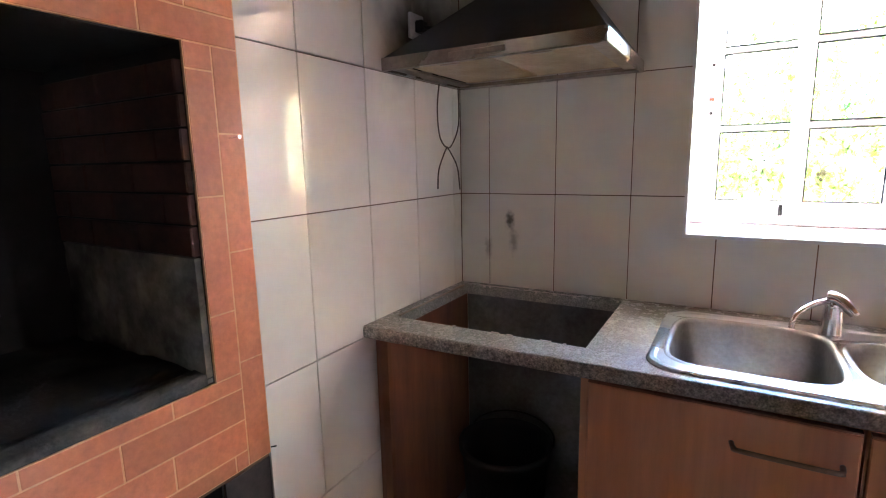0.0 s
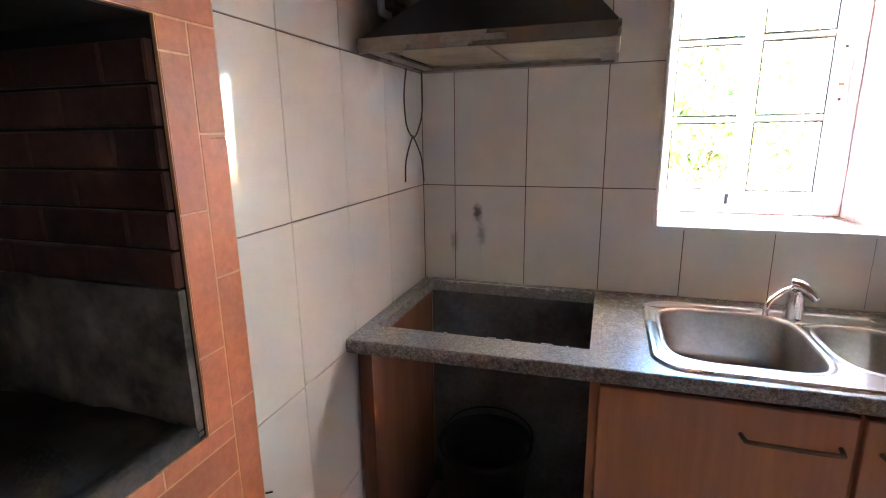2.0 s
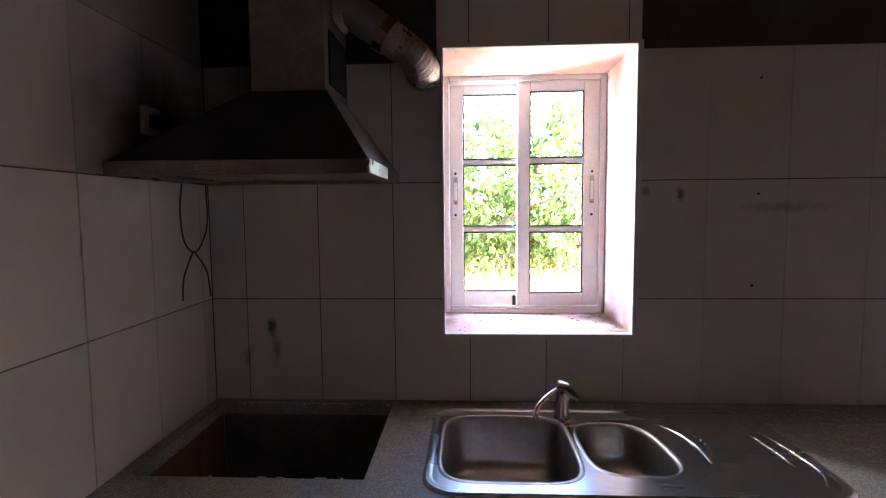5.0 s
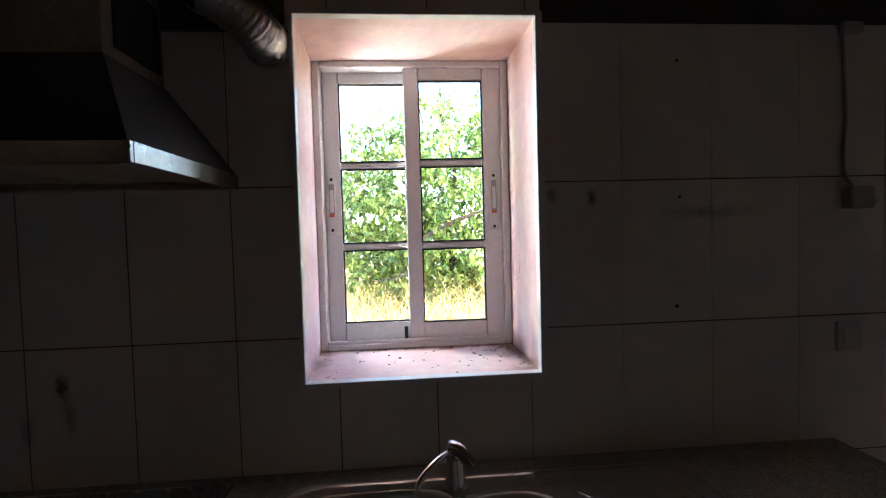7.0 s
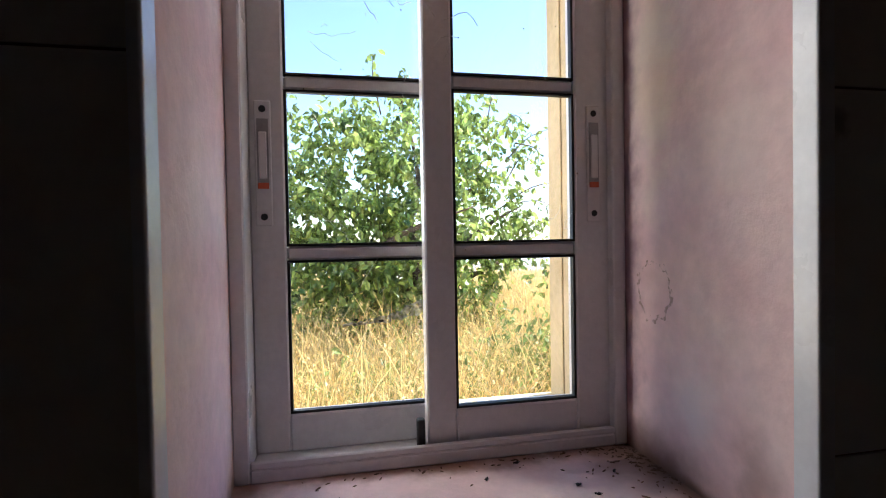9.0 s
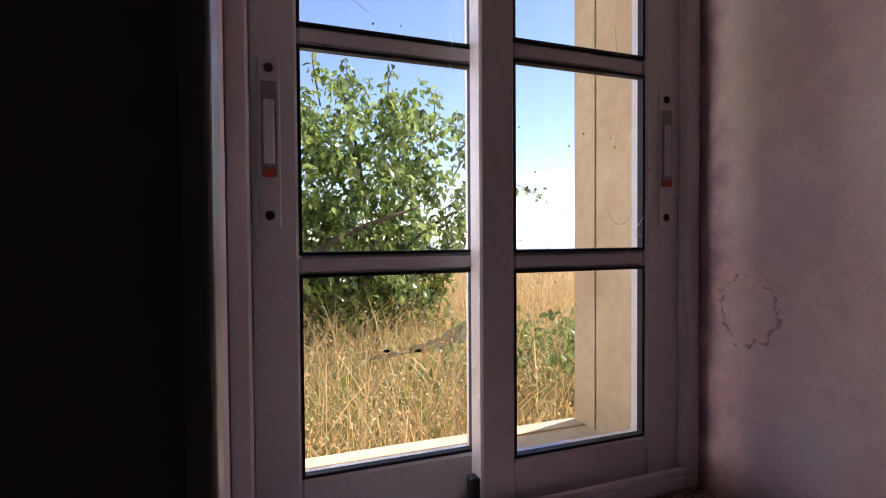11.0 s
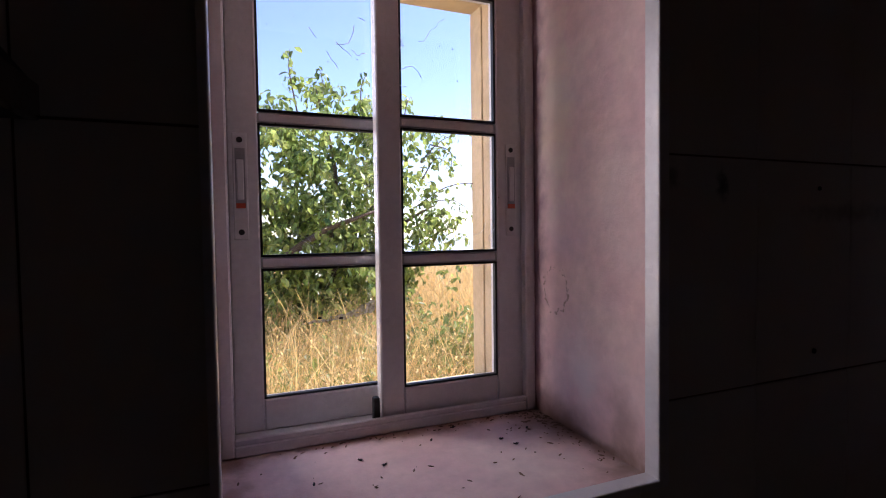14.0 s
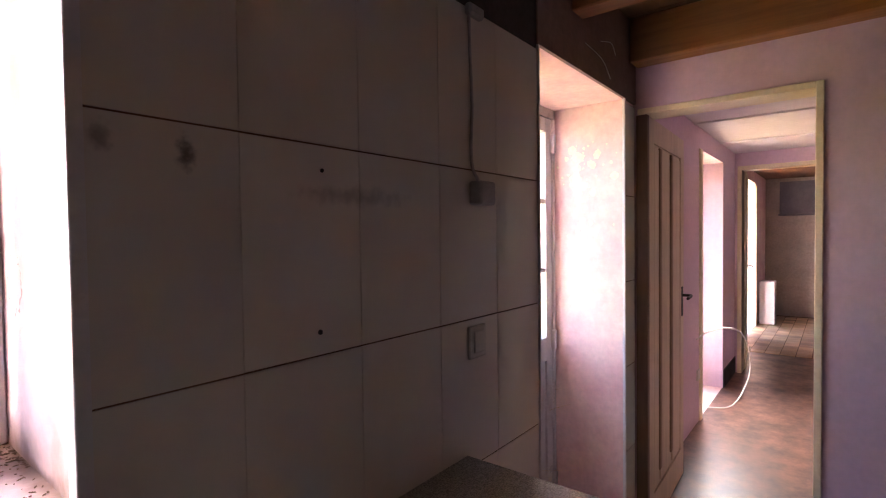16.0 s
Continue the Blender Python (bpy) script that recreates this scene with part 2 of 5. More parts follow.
M_JAMB_BROWN = mat("brown_door_jamb", (0.20, 0.12, 0.075), (0.13, 0.08, 0.05), rough=0.5, stretch=(1, 1, 0.1))
M_FLAKE = mat("old_cream_paint", (0.93, 0.90, 0.74), (0.84, 0.78, 0.60), rough=0.8)
M_PALE = mat("pale_bounce_paint", (0.84, 0.77, 0.74), (0.78, 0.70, 0.68), rough=0.85, scale=3, fine=38, bump=0.2, dist=0.004, vary=0.05)
M_LILAC = mat("lilac_wall", (0.70, 0.53, 0.60), (0.64, 0.48, 0.56), rough=0.85, scale=2.5, fine=35, bump=0.2, dist=0.004, vary=0.05)
M_SMOKED = mat("smoked_plaster", (0.085, 0.065, 0.06), (0.05, 0.04, 0.04), rough=0.8, scale=4, fine=50, bump=0.35, vary=0.15)
M_BROWN = mat("browned_lintel", (0.30, 0.19, 0.165), (0.22, 0.14, 0.125), rough=0.7, scale=5, fine=50, bump=0.3, vary=0.12)
M_WHITE = mat("white_trim", (0.80, 0.80, 0.80), (0.72, 0.72, 0.73), rough=0.3, scale=6, fine=70, bump=0.05, vary=0.04)
M_ALU = mat("white_lacquered_aluminium", (0.76, 0.74, 0.74), (0.70, 0.68, 0.69), rough=0.3, scale=7, fine=90, bump=0.06, vary=0.05)
M_RUBBER = mat("black_rubber", (0.012, 0.012, 0.012), rough=0.6)
M_RED = mat("red_plastic", (0.55, 0.09, 0.03), rough=0.4)
M_CREAM_OUT = mat("cream_masonry_paint", (0.67, 0.54, 0.33), (0.52, 0.40, 0.23), rough=0.8, scale=9, fine=60, bump=0.3, vary=0.1)
M_GRANITE = mat("grey_terrazzo", (0.46, 0.455, 0.43), (0.27, 0.27, 0.26), rough=0.26, scale=45, fine=240, bump=0.12, vary=0.5,
                spots=[((-0.22, 1.6, 0.92), 0.10, 0.55, (1, 1, 1)), ((-0.1, 1.70, 0.92), 0.05, 0.6, (0.15, 1, 1))], spot_colour=(0.20, 0.15, 0.09))
M_ROUGH_EDGE = mat("rough_terrazzo_edge", (0.42, 0.38, 0.34), (0.11, 0.10, 0.09), rough=0.6, scale=110, fine=260, bump=0.7, dist=0.004, vary=0.6)
M_STEEL = mat("brushed_steel", (0.62, 0.62, 0.61), (0.52, 0.52, 0.51), rough=0.27, metal=1.0, scale=4, fine=120, bump=0.04, stretch=(0.25, 1, 1), vary=0.06)
M_BOWL = mat("dull_sink_steel", (0.46, 0.43, 0.39), (0.34, 0.31, 0.28), rough=0.4, metal=1.0, scale=9, fine=90, bump=0.05, vary=0.1)
M_CHROME = mat("chrome", (0.8, 0.8, 0.82), rough=0.14, metal=1.0, bump=0, vary=0.02)
M_DULL_STEEL = mat("stained_steel", (0.42, 0.36, 0.30), (0.28, 0.23, 0.19), rough=0.38, metal=1.0, scale=5, fine=70, bump=0.1, vary=0.15)
M_SMOKED_STEEL = mat("smoke_stained_steel", (0.34, 0.30, 0.265), (0.19, 0.165, 0.145), rough=0.45, metal=0.6, scale=5, fine=70, bump=0.1, vary=0.15)
M_HOOD = mat("dark_hood_enamel", (0.028, 0.03, 0.036), (0.045, 0.045, 0.05), rough=0.42, scale=4, fine=60, bump=0.08, vary=0.15)
M_RIM = mat("greasy_steel_rim", (0.36, 0.33, 0.30), (0.24, 0.21, 0.19), rough=0.27, metal=1.0, scale=6, fine=80, bump=0.06, vary=0.12)
M_FILTER = mat("greasy_filter", (0.52, 0.43, 0.30), (0.40, 0.31, 0.2), rough=0.55, metal=0.3, scale=8, fine=150, bump=0.4, vary=0.15)
M_DUCT = mat("crinkled_foil", (0.62, 0.60, 0.57), (0.40, 0.38, 0.36), rough=0.3, metal=1.0, scale=14, fine=70, bump=0.5, dist=0.004, vary=0.12)
M_WOOD = mat("orange_laminate", (0.58, 0.265, 0.14), (0.50, 0.21, 0.11), rough=0.42, scale=3.5, fine=55, bump=0.06, stretch=(1, 1, 0.08), vary=0.10)
M_WOOD_DARK = mat("worn_laminate_edge", (0.22, 0.085, 0.04), (0.15, 0.06, 0.03), rough=0.55, scale=6, fine=70, bump=0.1)
M_HANDLE = mat("dark_pewter", (0.24, 0.18, 0.14), rough=0.4, metal=0.9, bump=0.05)
M_BIN = mat("black_plastic", (0.012, 0.012, 0.014), rough=0.5, scale=8, bump=0.1)
M_BACK = mat("dirty_render", (0.22, 0.225, 0.24), (0.09, 0.09, 0.095), rough=0.9, scale=5, fine=50, bump=0.4, vary=0.2)
M_CABLE = mat("brown_cable", (0.09, 0.06, 0.045), rough=0.5)
M_GREY_CABLE = mat("grey_cable", (0.42, 0.41, 0.42), rough=0.5)
M_PLASTIC = mat("old_white_plastic", (0.66, 0.63, 0.58), rough=0.4, scale=20, vary=0.08)
M_BEAM = mat("honey_timber", (0.36, 0.165, 0.055), (0.22, 0.09, 0.03), rough=0.6, scale=3, fine=45, bump=0.25, stretch=(1, 0.08, 1), vary=0.18)
M_BOARD = mat("dark_ceiling_boards", (0.17, 0.085, 0.035), (0.10, 0.05, 0.025), rough=0.65, scale=3, fine=40, bump=0.25, stretch=(0.1, 1, 1), vary=0.18)
M_CREAM = mat("cream_gloss_paint", (0.80, 0.72, 0.50), (0.74, 0.65, 0.44), rough=0.4, scale=6, fine=60, bump=0.1, vary=0.06)
M_DOOR = mat("aged_cream_door", (0.66, 0.54, 0.40), (0.54, 0.43, 0.31), rough=0.5, scale=4, fine=50, bump=0.12, stretch=(1, 1, 0.15), vary=0.1)
M_DOOR_GROOVE = mat("door_shadow_line", (0.27, 0.18, 0.11), rough=0.6)
M_HALL_FLOOR = mat("worn_red_floor", (0.20, 0.10, 0.065), (0.05, 0.028, 0.022), rough=0.36, scale=7, fine=40, bump=0.1, vary=0.22)
M_FAR_FLOOR = mat("ochre_floor_tile", (0.52, 0.35, 0.18), (0.26, 0.15, 0.08), rough=0.4, scale=6, fine=60, bump=0.1, isl=0.3)
M_FAR_JOINT = mat("brown_joint", (0.12, 0.065, 0.035), rough=0.8)
M_FLOOR = mat("brown_kitchen_floor", (0.48, 0.39, 0.33), (0.38, 0.30, 0.25), rough=0.4, scale=4, fine=40, bump=0.1)
M_CEIL_WHITE = mat("white_ceiling", (0.80, 0.79, 0.78), (0.72, 0.70, 0.69), rough=0.8, scale=3, fine=40, bump=0.1, vary=0.04)
M_FAR_WALL = mat("grey_cream_wall", (0.52, 0.47, 0.39), (0.40, 0.36, 0.30), rough=0.9, scale=3, fine=30, bump=0.2)
M_GREYBOARD = mat("grey_board", (0.25, 0.25, 0.27), (0.2, 0.2, 0.22), rough=0.8)
M_IRON = mat("black_iron", (0.03, 0.027, 0.025), rough=0.5, metal=0.6)
M_LEAF = mat("green_leaf", (0.57, 0.66, 0.19), (0.055, 0.13, 0.035), rough=0.28, scale=3.5, fine=18, bump=0.0, vary=0.25, trans=0.4, isl=0.55)
M_BARK = mat("grey_brown_bark", (0.20, 0.14, 0.10), (0.12, 0.085, 0.06), rough=0.9, scale=12, fine=60, bump=0.5, dist=0.01)
M_STRAW = mat("dry_grass", (0.90, 0.70, 0.32), (0.55, 0.37, 0.13), rough=0.6, scale=2.2, fine=17, bump=0.0, vary=0.2, trans=0.35, isl=0.45)
M_WEED = mat("weed_leaf", (0.40, 0.45, 0.13), (0.14, 0.22, 0.06), rough=0.4, scale=5, fine=18, bump=0.0, vary=0.2, trans=0.4, isl=0.35)
M_SOOTY_SHADED_WOOD = mat("sooty_shaded_laminate", (0.30, 0.115, 0.06), (0.13, 0.055, 0.035), rough=0.5, scale=3.5, fine=55, bump=0.08, stretch=(1, 1, 0.15), vary=0.15)
M_GREEN_GRASS = mat("green_weed", (0.20, 0.29, 0.07), (0.32, 0.33, 0.10), rough=0.6, scale=3, fine=17, bump=0.0, vary=0.3, trans=0.35)
M_GROUND = mat("dry_earth", (0.42, 0.29, 0.13), (0.28, 0.22, 0.10), rough=0.95, scale=1.2, fine=20, bump=0.3, dist=0.02, vary=0.2)
M_SEA = mat("hazy_sea", (0.45, 0.55, 0.62), (0.55, 0.63, 0.68), rough=0.4, scale=0.01, fine=0.2, bump=0.0)
M_PANE = glass_mat("window_glass")
# Dusty glass, its tint added to dim the daylight through the outer door.
M_PANE_DUSTY_TINT = glass_mat("dusty_tinted_glass", (0.9, 0.9, 0.89))
M_DEBRIS = mat("dead_insect", (0.025, 0.017, 0.012), rough=0.7)
M_CRUMB = mat("brown_crumbs", (0.26, 0.16, 0.10), (0.09, 0.05, 0.03), rough=0.9)
M_WEB = mat("cobweb", (0.75, 0.74, 0.72), rough=0.9, bump=0)
M_SMEAR = web_mat("dusty_web")
M_PULL_SHADE = mat("pull_shade_grey", (0.34, 0.33, 0.34), (0.26, 0.25, 0.26), rough=0.45)
M_POST = mat("weathered_post", (0.10, 0.085, 0.07), rough=0.9)


# ---- mesh helpers ----
def mesh_of(bm, name, material):
    me = bpy.data.meshes.new(name)
    bm.normal_update()
    bm.to_mesh(me)
    bm.free()
    me.materials.append(material)
    return me


def part(name, bm, material, parent=None, label="", smooth=False):
    me = mesh_of(bm, name, material)
    if smooth:
        me.polygons.foreach_set("use_smooth", [True] * len(me.polygons))
    ob = new(name, me)
    if parent:
        ob.parent = parent
    return tagged(ob, label)


def thing(name, label, category, at=(0, 0, 0), group="", kind=""):
    return tagged(at_place(new(name), at), label, category, group, kind)


def at_place(ob, at):
    ob.location = at
    return ob


def box(bm, x0, x1, y0, y1, z0, z1, bev=0.0, seg=1):
    r = bmesh.ops.create_cube(bm, size=1.0, matrix=Matrix.Translation(((x0 + x1) / 2, (y0 + y1) / 2, (z0 + z1) / 2)) @ Matrix.Diagonal((x1 - x0, y1 - y0, z1 - z0, 1)))
    if bev:
        edges = list({e for v in r["verts"] for e in v.link_edges})
        bmesh.ops.bevel(bm, geom=edges, offset=bev, segments=seg, affect="EDGES", profile=0.5)
    return bm


def boxes(*list_of, bev=0.0, seg=1):
    bm = bmesh.new()
    for b in list_of:
        box(bm, *b, bev=bev, seg=seg)
    return bm


def cyl(bm, p0, p1, r0, r1=None, n=16):
    p0, p1 = Vector(p0), Vector(p1)
    m = Matrix.Translation((p0 + p1) / 2) @ (p1 - p0).to_track_quat("Z", "Y").to_matrix().to_4x4()
    bmesh.ops.create_cone(bm, cap_ends=True, segments=n, radius1=r0, radius2=r0 if r1 is None else r1, depth=(p1 - p0).length, matrix=m)
    return bm


def smooth_line(pts, n=8):
    """Catmull-Rom line through the points."""
    p = [Vector(q) for q in pts]
    p = [2 * p[0] - p[1]] + p + [2 * p[-1] - p[-2]]
    out = []
    for i in range(1, len(p) - 2):
        for k in range(n):
            t = k / n
            a, b, c, d = p[i - 1], p[i], p[i + 1], p[i + 2]
            out.append(0.5 * ((2 * b) + (c - a) * t + (2 * a - 5 * b + 4 * c - d) * t * t + (3 * b - a - 3 * c + d) * t ** 3))
    out.append(p[-2])
    return out


def tube(bm, line, radius, n=8):
    """A tube along a line; radius may be a function of the share of the way."""
    rings = []
    up = Vector((0.13, 0.21, 0.97))
    for i, q in enumerate(line):
        d = (line[min(i + 1, len(line) - 1)] - line[max(i - 1, 0)]).normalized()
        a = d.cross(up).normalized()
        b = d.cross(a)
        r = radius(i / (len(line) - 1)) if callable(radius) else radius
        rings.append([bm.verts.new(q + r * (math.cos(2 * math.pi * k / n) * a + math.sin(2 * math.pi * k / n) * b)) for k in range(n)])
    for r0, r1 in zip(rings, rings[1:]):
        for k in range(n):
            bm.faces.new((r0[k], r0[(k + 1) % n], r1[(k + 1) % n], r1[k]))
    bm.faces.new(rings[0][::-1])
    bm.faces.new(rings[-1])
    return bm


def wall_boxes(u0, u1, z0, z1, holes):
    """Rectangles (u0, u1, z0, z1) that fill a wall round its holes."""
    us = sorted({u0, u1, *[h[0] for h in holes], *[h[1] for h in holes]})
    out = []
    for a, b in zip(us, us[1:]):
        cuts = sorted((h[2], h[3]) for h in holes if h[0] <= a and h[1] >= b)
        z = z0
        for c, d in cuts:
            if c > z + 1e-6:
                out.append((a, b, z, c))
            z = d
        if z < z1 - 1e-6:
            out.append((a, b, z, z1))
    return out


def slab_mesh(name, w, h, d, ch, material):
    """A plate w by h in x and z with its front at y = -d, chamfered at the front edge."""
    bm = bmesh.new()
    x, z = w / 2, h / 2
    back = [bm.verts.new((sx * x, 0, sz * z)) for sx, sz in ((-1, -1), (1, -1), (1, 1), (-1, 1))]
    mid = [bm.verts.new((sx * x, -d + ch, sz * z)) for sx, sz in ((-1, -1), (1, -1), (1, 1), (-1, 1))]
    top = [bm.verts.new((sx * (x - ch), -d, sz * (z - ch))) for sx, sz in ((-1, -1), (1, -1), (1, 1), (-1, 1))]
    for lo, hi in ((back, mid), (mid, top)):
        for k in range(4):
            bm.faces.new((lo[k], lo[(k + 1) % 4], hi[(k + 1) % 4], hi[k]))
    bm.faces.new(top)
    return mesh_of(bm, name, material)


SLABS = {}


def slab(name, parent, m, w, h, d, ch, material):
    key = (name, round(w, 4), round(h, 4), d, material.name)
    if key not in SLABS:
        SLABS[key] = slab_mesh(name, w, h, d, ch, material)
    ob = new(name, SLABS[key])
    ob.parent = parent
    ob.matrix_basis = m
    return ob


# ---- plan ----
FLOOR = 0.06
Y_TILE, X_TILE = 1.715, -0.915          # faces of the tiles on the north and west walls
Y_WALL, X_WALL = 1.722, -0.922          # masonry behind them
Y_OUT, Y_MID = 2.335, 2.146
WIN = (-0.146, 0.475, 1.147, 2.064)
WL = -0.131                            # left edge of the opening at the room side
WIN_OUT = (-0.146, 0.475, 1.104, 2.102)
DOOR = (1.690, 2.502, FLOOR, 2.064)
HALL_DOOR = (4.47, 5.40, FLOOR, 2.10)
FAR_WIN = (8.25, 9.05, FLOOR, 2.2)
X_FAR = 6.05
Y_HALL, Y_FAR = 1.80, 1.95
X_EAST, X_HALL = 2.64, 2.77
DOORWAY = (1.035, 1.700, FLOOR, 2.025)
CEIL = 2.43
TOP_TILE = 2.026
TOP_TILE_R = 2.052


def structure(name, bm, material, label, category="wall"):
    return tagged(part(name, bm, material), label, category, kind="structure")


# ground outside, one sheet to the horizon
def ground_height(x, y):
    rise = min(1.0, max(0.0, (y - 2.4) / 0.9))
    z = -0.06 + 0.26 * rise
    far = max(0.0, math.hypot(x, y) - 14.0)
    return z - 14.0 * (1 - math.exp(-far / 60.0)) + (0.05 * noise.noise(Vector((x * 0.6, y * 0.6, 0))) if y > 2.9 else 0)


gx = sorted({round(s * v, 3) for s in (-1, 1) for v in (0, .4, .8, 1.2, 1.6, 2, 2.5, 3, 4, 5, 6, 8, 10, 12, 14, 17, 20, 25, 30, 40, 60, 90, 140, 250, 500, 1000, 3000)})
bm = bmesh.new()
gv = [[bm.verts.new((x, y, ground_height(x, y))) for x in gx] for y in gx]
for i in range(len(gx) - 1):
    for j in range(len(gx) - 1):
        bm.faces.new((gv[i][j], gv[i][j + 1], gv[i + 1][j + 1], gv[i + 1][j]))
structure("ground", bm, M_GROUND, "dry earth ground under a field of straw", "ground")
structure("water", boxes((-3000, 3000, 150, 3000, -13.6, -13.2)), M_SEA, "pale hazy sea beyond the field", "sea")

# north wall, all along the house
bm = bmesh.new()
for a, b, c, d in wall_boxes(-1.75, 11.2, -0.05, 2.75, [WIN, DOOR, HALL_DOOR, FAR_WIN, (2.72, 2.72, 0, 1), (X_FAR, X_FAR, 0, 1)]):
    box(bm, a, b, Y_WALL if a < 2.7 else Y_HALL if a < X_FAR - 0.01 else Y_FAR, Y_MID if a < 2.7 else Y_OUT, c, d)
for a, b, c, d in wall_boxes(-1.75, 2.72, -0.05, 2.75, [WIN_OUT, DOOR]):
    box(bm, a, b, Y_MID, Y_OUT, c, d)
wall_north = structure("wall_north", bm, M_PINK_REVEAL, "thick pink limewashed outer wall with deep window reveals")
# west wall with the fireplace recess
FIRE = (-0.36, 0.622, 0.938, 1.616)
VOID = (-0.36, 0.62, FLOOR, 0.705)
bm = bmesh.new()
for a, b, c, d in wall_boxes(-3.2, Y_WALL, FLOOR, 2.75, [FIRE, VOID]):
    box(bm, -1.75, X_WALL, a, b, c, d)
box(bm, -1.75, -1.47, FIRE[0], FIRE[1], FLOOR, 1.7)
wall_west = structure("wall_west", bm, M_GROUT, "tiled inner wall holding the brick fireplace")
# Unseen wall behind the camera, coloured pale to bounce light onto wall_north.
structure("wall_south", boxes((-1.75, 2.64, -3.35, -3.2, FLOOR, 2.75)), M_PALE, "plain unseen wall, pale to bounce light")
bm = bmesh.new()
for a, b, c, d in wall_boxes(-3.2, Y_WALL, FLOOR, 2.75, [DOORWAY]):
    box(bm, X_EAST, X_HALL, a, b, c, d)
wall_east = structure("wall_east", bm, M_LILAC, "lilac pink limewashed wall with a doorway to the hall")
# Floor stays out of view; its pale colour serves as a reflector.
structure("floor", boxes((-1.75, X_HALL, -3.2, Y_WALL, -0.04, FLOOR)), M_FLOOR, "unseen brown kitchen floor, pale to bounce light", "floor")
bm = boxes((-1.75, X_HALL, -3.2, Y_WALL, CEIL, CEIL + 0.03))
for k in range(24):
    box(bm, -1.0 + k * 0.16, -1.0 + k * 0.16 + 0.154, -3.2, Y_WALL, CEIL - 0.012, CEIL + 0.002)
structure("ceiling", bm, M_BOARD, "dark stained wooden board ceiling", "ceiling")

# ---- tiles and bands on the kitchen walls ----
structure("wall_band_north", boxes((X_TILE, WL - 0.02, Y_WALL - 0.014, Y_WALL, TOP_TILE, CEIL - 0.012)), M_SMOKED, "smoke-darkened plaster band above the wall tiles", "plaster band")
structure("wall_band_door", boxes((WIN[1] + 0.012, DOOR[0], Y_WALL - 0.0055, Y_WALL, TOP_TILE_R, CEIL - 0.012)), M_SMOKED, "smoke-darkened plaster band above the wall tiles", "plaster band")
structure("wall_band_lintel", boxes((DOOR[0], X_EAST, Y_WALL - 0.012, Y_WALL, DOOR[3] + 0.001, CEIL - 0.012)), M_BROWN, "browned plaster lintel with cobwebs above the outer door", "plaster band")
bm = bmesh.new()
for a, b, c, d in wall_boxes(X_WALL, X_EAST, FLOOR, TOP_TILE + 0.38, [(WL, WIN[1], WIN[2], WIN[3]), DOOR, (X_WALL, WL, TOP_TILE, 3), (WIN[1], X_EAST, TOP_TILE_R, 3)]):
    box(bm, a, b, Y_WALL - 0.0045, Y_WALL, c, d)
grout = structure("trim_grout", bm, M_GROUT, "brown stained grout bed of the wall tiles", "grout")


def clip_rect(r, holes):
    """What is left of a rectangle outside the holes, as rectangles."""
    out = [r]
    for h in holes:
        nxt = []
        for a, b, c, d in out:
            if h[1] <= a or h[0] >= b or h[3] <= c or h[2] >= d:
                nxt.append((a, b, c, d))
                continue
            if a < h[0]:
                nxt.append((a, h[0], c, d))
            if b > h[1]:
                nxt.append((h[1], b, c, d))
            m0, m1 = max(a, h[0]), min(b, h[1])
            if c < h[2]:
                nxt.append((m0, m1, c, h[2]))
            if d > h[3]:
                nxt.append((m0, m1, h[3], d))
        out = nxt
    return out


GAP = 0.0016
GAP_V = 0.0015


def lay_tile(parent, r, holes, placed, depth, gap=GAP_V):
    """One tile, cut to shape where it meets an opening."""
    a, b, c, d = r[0] + gap, r[1] - gap, r[2] + GAP, r[3] - GAP
    cut = clip_rect((a, b, c, d), holes)
    if not cut:
        return
    if cut == [(a, b, c, d)]:
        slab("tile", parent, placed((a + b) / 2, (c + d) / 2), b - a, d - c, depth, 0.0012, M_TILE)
        return
    u, z = (a + b) / 2, (c + d) / 2
    bm = bmesh.new()
    for p in cut:
        if p[1] - p[0] > 0.002 and p[3] - p[2] > 0.002:
            box(bm, p[0] - u, p[1] - u, -depth, 0, p[2] - z, p[3] - z)
    if bm.verts:
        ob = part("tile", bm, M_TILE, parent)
        ob.matrix_basis = placed(u, z)
    else:
        bm.free()


X_JOINTS = [X_TILE] + [-0.797 + 0.2497 * k for k in range(10)] + [DOOR[0], DOOR[1], X_EAST]
Z_JOINTS = [1.263 + 0.381 * k for k in range(-3, 3)] + [2.40]
T, T_R = 0.009, 0.017
win_hole = (WL - T, WIN[1] + T_R, WIN[2] - T, WIN[3] + T)
for i in range(len(X_JOINTS) - 1):
    for j in range(len(Z_JOINTS) - 1):
        a, b, c, d = X_JOINTS[i], X_JOINTS[i + 1], Z_JOINTS[j], Z_JOINTS[j + 1]
        if j >= 5:
            continue
        if (DOOR[0] <= (a + b) / 2 <= DOOR[1]):
            continue
        lay_tile(wall_north, (a, b, c, min(d, TOP_TILE) if b < 0.5 or d < 1.9 else TOP_TILE_R), [win_hole], lambda u, z: pose(u, Y_WALL, z), Y_WALL - Y_TILE, GAP_V if a < 0.45 else 0.0005)
for a, b in ((WL - T, -0.0483), (-0.0483, 0.2014), (0.2014, 0.4511), (0.4511, WIN[1] + T_R)):
    slab("tile", wall_north, pose((a + b) / 2, Y_WALL, (WIN[3] + T + 2.40) / 2), b - a - 2 * GAP, 2.40 - WIN[3] - T, Y_WALL - Y_TILE, 0.0012, M_TILE)
# west wall tiles round the brick fireplace
Y_JOINTS = [-0.588, -0.339, -0.09, 0.16, 0.41, 0.66, 0.909, 1.158, 1.408, 1.657, Y_TILE]
